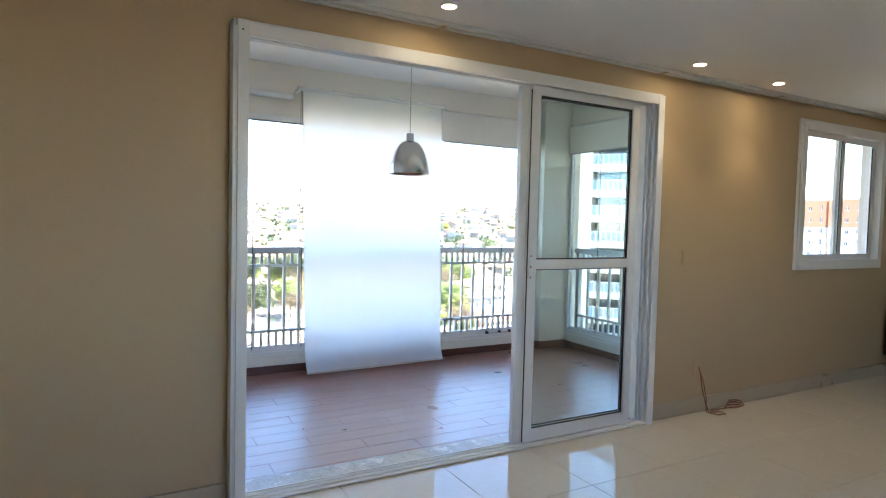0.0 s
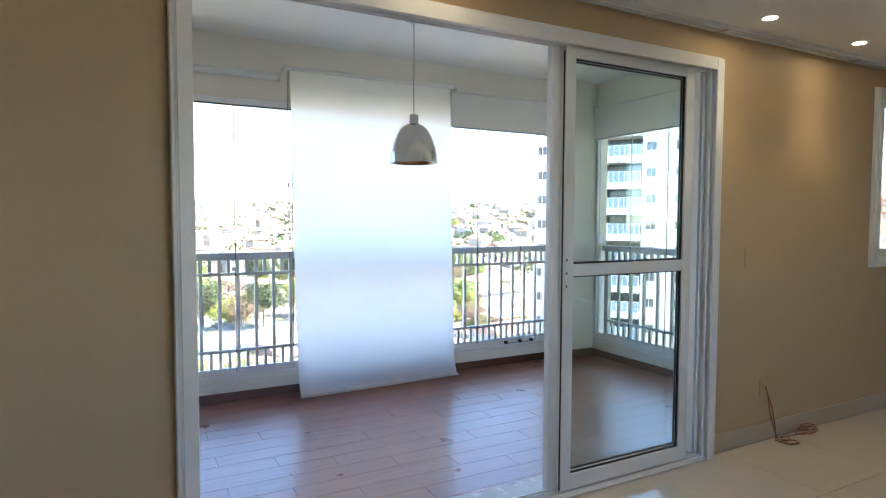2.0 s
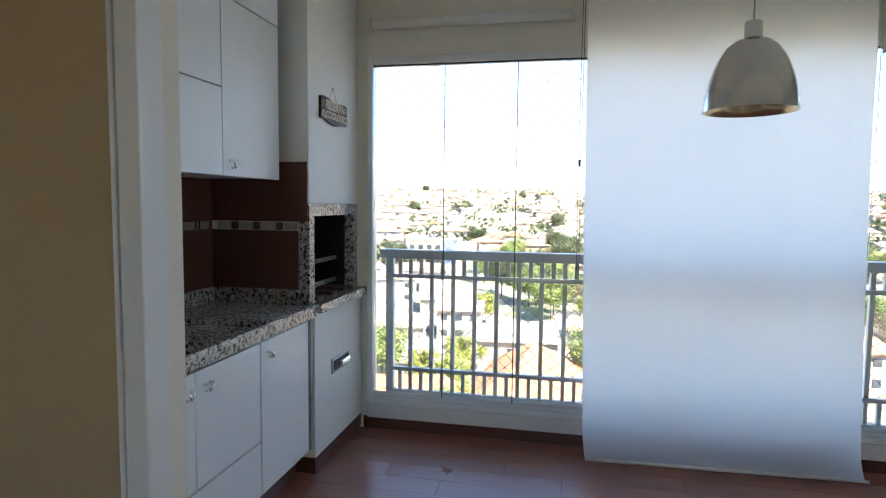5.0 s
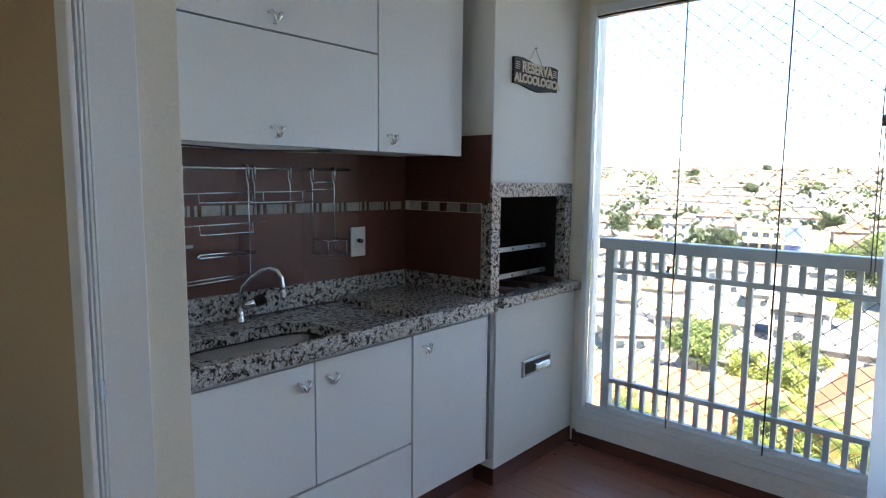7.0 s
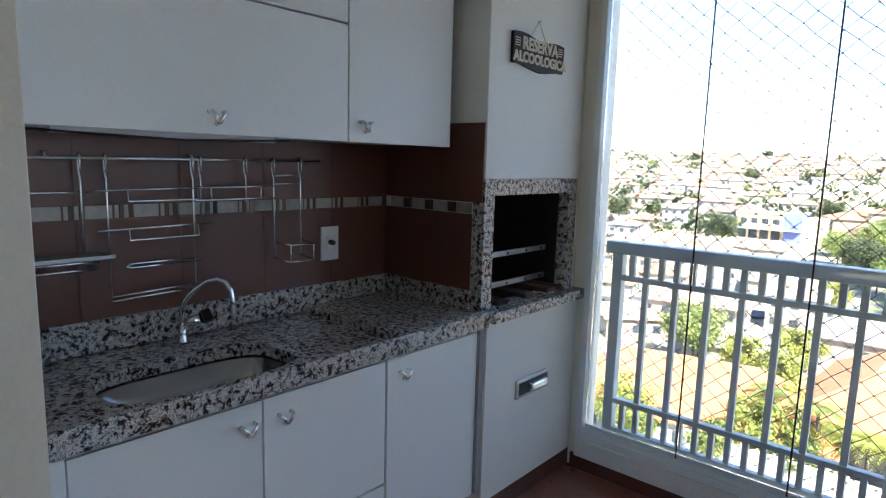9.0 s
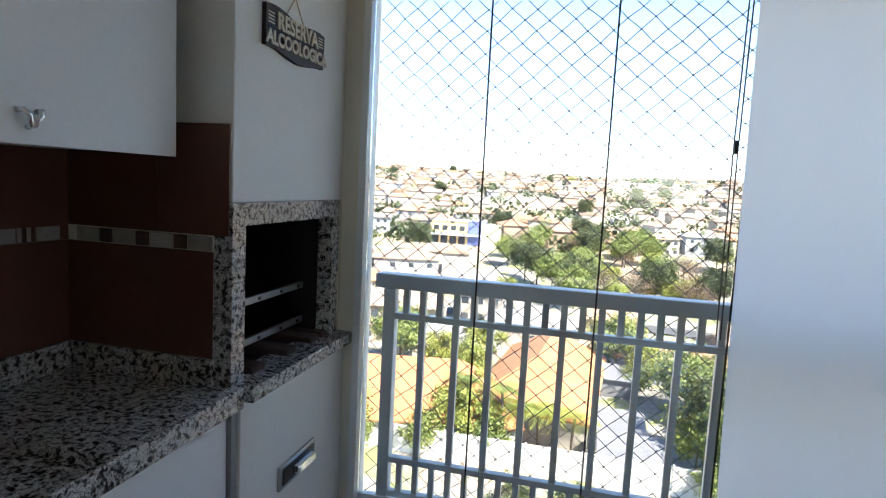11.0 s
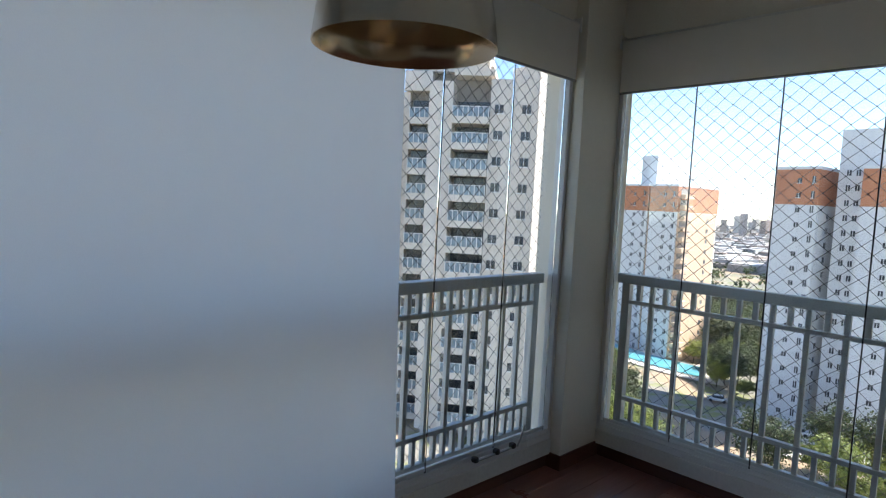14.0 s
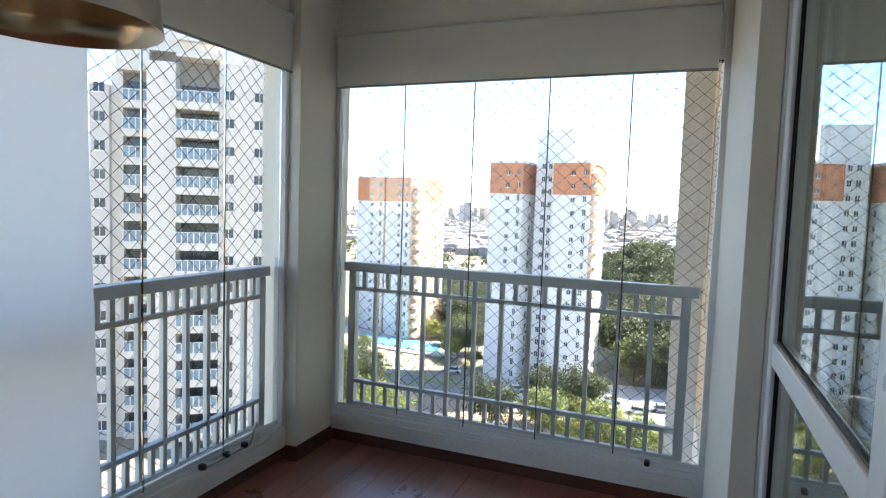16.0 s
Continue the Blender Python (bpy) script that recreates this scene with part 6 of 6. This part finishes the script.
while z > nb + 5:
    for x0, x1, yb in ((-4.6, -2.0, 0.9), (0.75, 5.0, -0.9)):
        slab = nbox("balcony", (x0, yb, z - 0.85), (x1, 2.58, z - 0.05), TOWER_CREAM, label="cream balcony slab", bevel=0.03)
        nbox("balustrade", (x0 + 0.06, yb + 0.04, z - 0.049), (x1 - 0.06, yb + 0.10, z + 0.98), BALC_GLASS, slab, "blue-grey glass balustrade")
        n_posts = int((x1 - x0) / 0.55)
        for k in range(n_posts + 1):
            u = x0 + 0.08 + (x1 - x0 - 0.16) * k / n_posts
            nbox("post", (u - 0.045, yb - 0.02, z - 0.05), (u + 0.045, yb + 0.038, z + 1.02), TOWER_WHITE, slab)
        nbox("top_rail", (x0, yb - 0.03, z + 1.021), (x1, yb + 0.12, z + 1.10), TOWER_WHITE, slab)
        nbox("loggia_glass", (x0 + 0.2, 2.5, z), (x1 - 0.2, 2.595, z + 2.1), DARK_GLASS, slab, "dark glazed loggia door")
    for x0, yb in ((-7.1, 0.58), (5.5, -0.02), (8.6, -0.02)):
        wd = nbox("window", (x0, yb - 0.03, z + 0.5), (x0 + 1.0, yb + 0.1, z + 1.45), DARK_GLASS)
        nbox("frame", (x0 - 0.12, yb - 0.09, z + 0.36), (x0 + 1.12, yb - 0.001, z + 0.495), TOWER_WHITE, wd)
        nbox("mullion", (x0 + 0.47, yb - 0.07, z + 0.5), (x0 + 0.53, yb - 0.031, z + 1.45), TOWER_WHITE, wd)
    z -= ST
keep.append((x, y, 16))

# ---- outside: car park, pool, woods and far city ----
def slab_on_ground(name, az0, az1, d0, d1, mat, label, category, lift):
    bm = bmesh.new()
    n = 10
    rows_ = []
    for i in range(n + 1):
        row_ = []
        for j in range(n + 1):
            px, py = at_angle(az0 + (az1 - az0) * i / n, d0 + (d1 - d0) * j / n)
            row_.append(bm.verts.new((px, py, ground_z(px, py) + lift)))
        rows_.append(row_)
    for a, b in zip(rows_, rows_[1:]):
        for j in range(n):
            bm.faces.new((a[j], a[j + 1], b[j + 1], b[j]))
    return solid(name, bm, mat, label, category)


slab_on_ground("pavement", 70, 96, 114, 138, CONCRETE, "pale paved car park between trees", "car park", 0.35)
slab_on_ground("road", -30, 20, 114, 119, ASPHALT, "grey asphalt street between houses", "road", 0.3)
slab_on_ground("water", 59.8, 67.4, 161, 173, POOL, "bright blue swimming pool water", "pool", 0.6)
slab_on_ground("pool_deck", 58.0, 69.0, 157, 177, CONCRETE, "pale paved deck round the pool", "pool deck", 0.35)


def car_model(paint, label):
    ob = thing("car", (0, 0, 0), label, "car", "parked cars")
    bm = boxed((-2.1, -0.85, 0.3), (2.1, 0.85, 0.85), 0.15)
    part("body", bm, paint, ob)
    part("cabin", boxed((-1.1, -0.75, 0.86), (1.3, 0.75, 1.42), 0.22), DARK_GLASS, ob, "dark glass cabin")
    part("roof", boxed((-0.75, -0.65, 1.43), (0.95, 0.65, 1.47), 0.015), paint, ob)
    for sx in (-1.3, 1.3):
        for sy in (-0.84, 0.84):
            part("wheel", tubed([(sx, sy - 0.1, 0.32), (sx, sy + 0.1, 0.32)], 0.32, 14), BLACK_PLASTIC, ob)
    return ob


CARS = [car_model(plain("white car paint", (0.7, 0.7, 0.7), 0.25, coat=0.6), "white car parked on paving"), car_model(plain("silver car paint", (0.35, 0.36, 0.38), 0.25, coat=0.6), "silver car parked on paving"), car_model(plain("dark car paint", (0.05, 0.05, 0.06), 0.25, coat=0.6), "dark car parked on paving")]
for az, d, k in ((74.4, 128, 0), (81.0, 126, 1), (83.2, 125, 0), (79.0, 128, 2), (85.5, 120, 0), (87.6, 123, 1), (77, 120, 2), (90, 118, 0), (68.5, 142, 0), (72.0, 124, 1)):
    x, y = at_angle(az, d)
    put(CARS[k], x, y, -az + rnd.uniform(-8, 8), -0.36)
for _ in range(24):
    az, d = rnd.uniform(58, 98), rnd.uniform(90, 112)
    x, y = at_angle(az, d)
    put(TREES[rnd.choice((0, 1, 4, 2))], x, y, rnd.uniform(0, 360), 0.2)
for az, d, k in ((60, 150, 4), (66.5, 178, 1), (68.4, 156, 1), (69, 160, 2), (70, 156, 2), (70.5, 150, 4), (71, 165, 2), (69.5, 175, 0), (71.5, 180, 2), (68.2, 172, 1)):
    x, y = at_angle(az, d)
    put(TREES[k], x, y, rnd.uniform(0, 360), 0.2)
for _ in range(110):
    az, d = (rnd.uniform(83.8, 93), rnd.uniform(150, 250)) if rnd.random() < 0.72 else (rnd.uniform(67.5, 76), rnd.uniform(185, 280))
    x, y = at_angle(az, d)
    put(TREES[rnd.choice((2, 2, 2, 3, 3))], x, y, rnd.uniform(0, 360), 0.2).scale = (1.7, 1.7, 1.35)

for _ in range(22):
    az, d = rnd.uniform(84.2, 92), rnd.uniform(137, 160)
    x, y = at_angle(az, d)
    put(TREES[rnd.choice((0, 2, 2, 3))], x, y, rnd.uniform(0, 360), 0.2).scale = (1.3, 1.3, 1.15)

# far city: a mass of blocks and low roofs to the horizon
city = bmesh.new()
for _ in range(3200):
    az, d = rnd.uniform(36, 100), 560 + 3300 * rnd.random() ** 1.3
    x, y = at_angle(az, d)
    tall = rnd.random() < (0.01 + 0.06 * (d > 1700))
    w, h = (rnd.uniform(12, 22), rnd.uniform(18, 62)) if tall else (rnd.uniform(9, 28), rnd.uniform(3, 8))
    z = ground_z(x, y)
    mm = pose(x, y, z, 0, 0, rnd.uniform(0, 90))
    vs = [city.verts.new(mm @ Vector((w / 2 * i, w / 2 * j, k))) for k in (-2, h) for i, j in ((-1, -1), (1, -1), (1, 1), (-1, 1))]
    for q in range(4):
        city.faces.new((vs[q], vs[(q + 1) % 4], vs[4 + (q + 1) % 4], vs[4 + q]))
    city.faces.new(vs[4:])
solid("distant_city", city, island_material("distant city blocks", [(0.0, (0.54, 0.52, 0.50)), (0.5, (0.44, 0.36, 0.31)), (0.75, (0.45, 0.46, 0.47)), (1.0, (0.62, 0.61, 0.59))], 0.9), "distant city blocks and roofs on the plain", "city", "stuff")
far_leaves_v, far_leaves_f = [], []
for _ in range(2000):
    az, d = (rnd.uniform(38, 100), 330 + 2600 * rnd.random() ** 1.4) if rnd.random() < 0.5 else (rnd.uniform(-52, 38), rnd.uniform(200, 900))
    x, y = at_angle(az, d)
    z = ground_z(x, y)
    s = rnd.uniform(2.2, 6)
    for _k in range(34):
        p = Vector((x + rnd.gauss(0, s * 0.6), y + rnd.gauss(0, s * 0.6), z + s * 0.55 + rnd.gauss(0, s * 0.3)))
        nrm = Vector((rnd.uniform(-1, 1), rnd.uniform(-1, 1), rnd.uniform(0, 1))).normalized()
        t = nrm.orthogonal().normalized() * s * 0.22
        b = nrm.cross(t)
        i = len(far_leaves_v)
        far_leaves_v.extend([tuple(p - t), tuple(p + b), tuple(p + t), tuple(p - b)])
        far_leaves_f.append((i, i + 1, i + 2, i + 3))
me = bpy.data.meshes.new("distant_trees")
me.from_pydata(far_leaves_v, [], far_leaves_f)
me.materials.append(LEAF_DARK)
tagged(new("distant_trees", me), "distant dark green trees between roofs", "trees", kind="stuff")

# ---- floor pieces ----
tile = mesh_from("tile", boxed((-0.2985, -0.2985, -0.0075), (0.2985, 0.2985, 0.0), 0.0008), PORCELAIN)
y = Y_IN - 0.016 - 0.3
while y > ROOM[2]:
    x = ROOM[0] + 0.3
    while x < ROOM[1] - 0.2:
        piece("tile", tile, room_floor, (x, y, 0))
        x += 0.6
    y -= 0.6
plank = mesh_from("plank", boxed((-0.449, -0.0741, -0.0075), (0.449, 0.0741, 0.0), 0.0008), PLANK)
row, y = 0, Y_F - 0.022 - 0.075
while y > Y_OUT + 0.05:
    x = X_L - 0.45 + (0.3 * row) % 0.9
    while x < X_R + 0.4:
        lo, hi = max(x - 0.45, X_L + 0.001), min(x + 0.45, X_R - 0.012)
        if hi - lo > 0.04:
            piece("plank", plank, balc_floor, ((lo + hi) / 2, y, 0)).scale.x = (hi - lo) / 0.9
        x += 0.9
    y -= 0.15
    row += 1
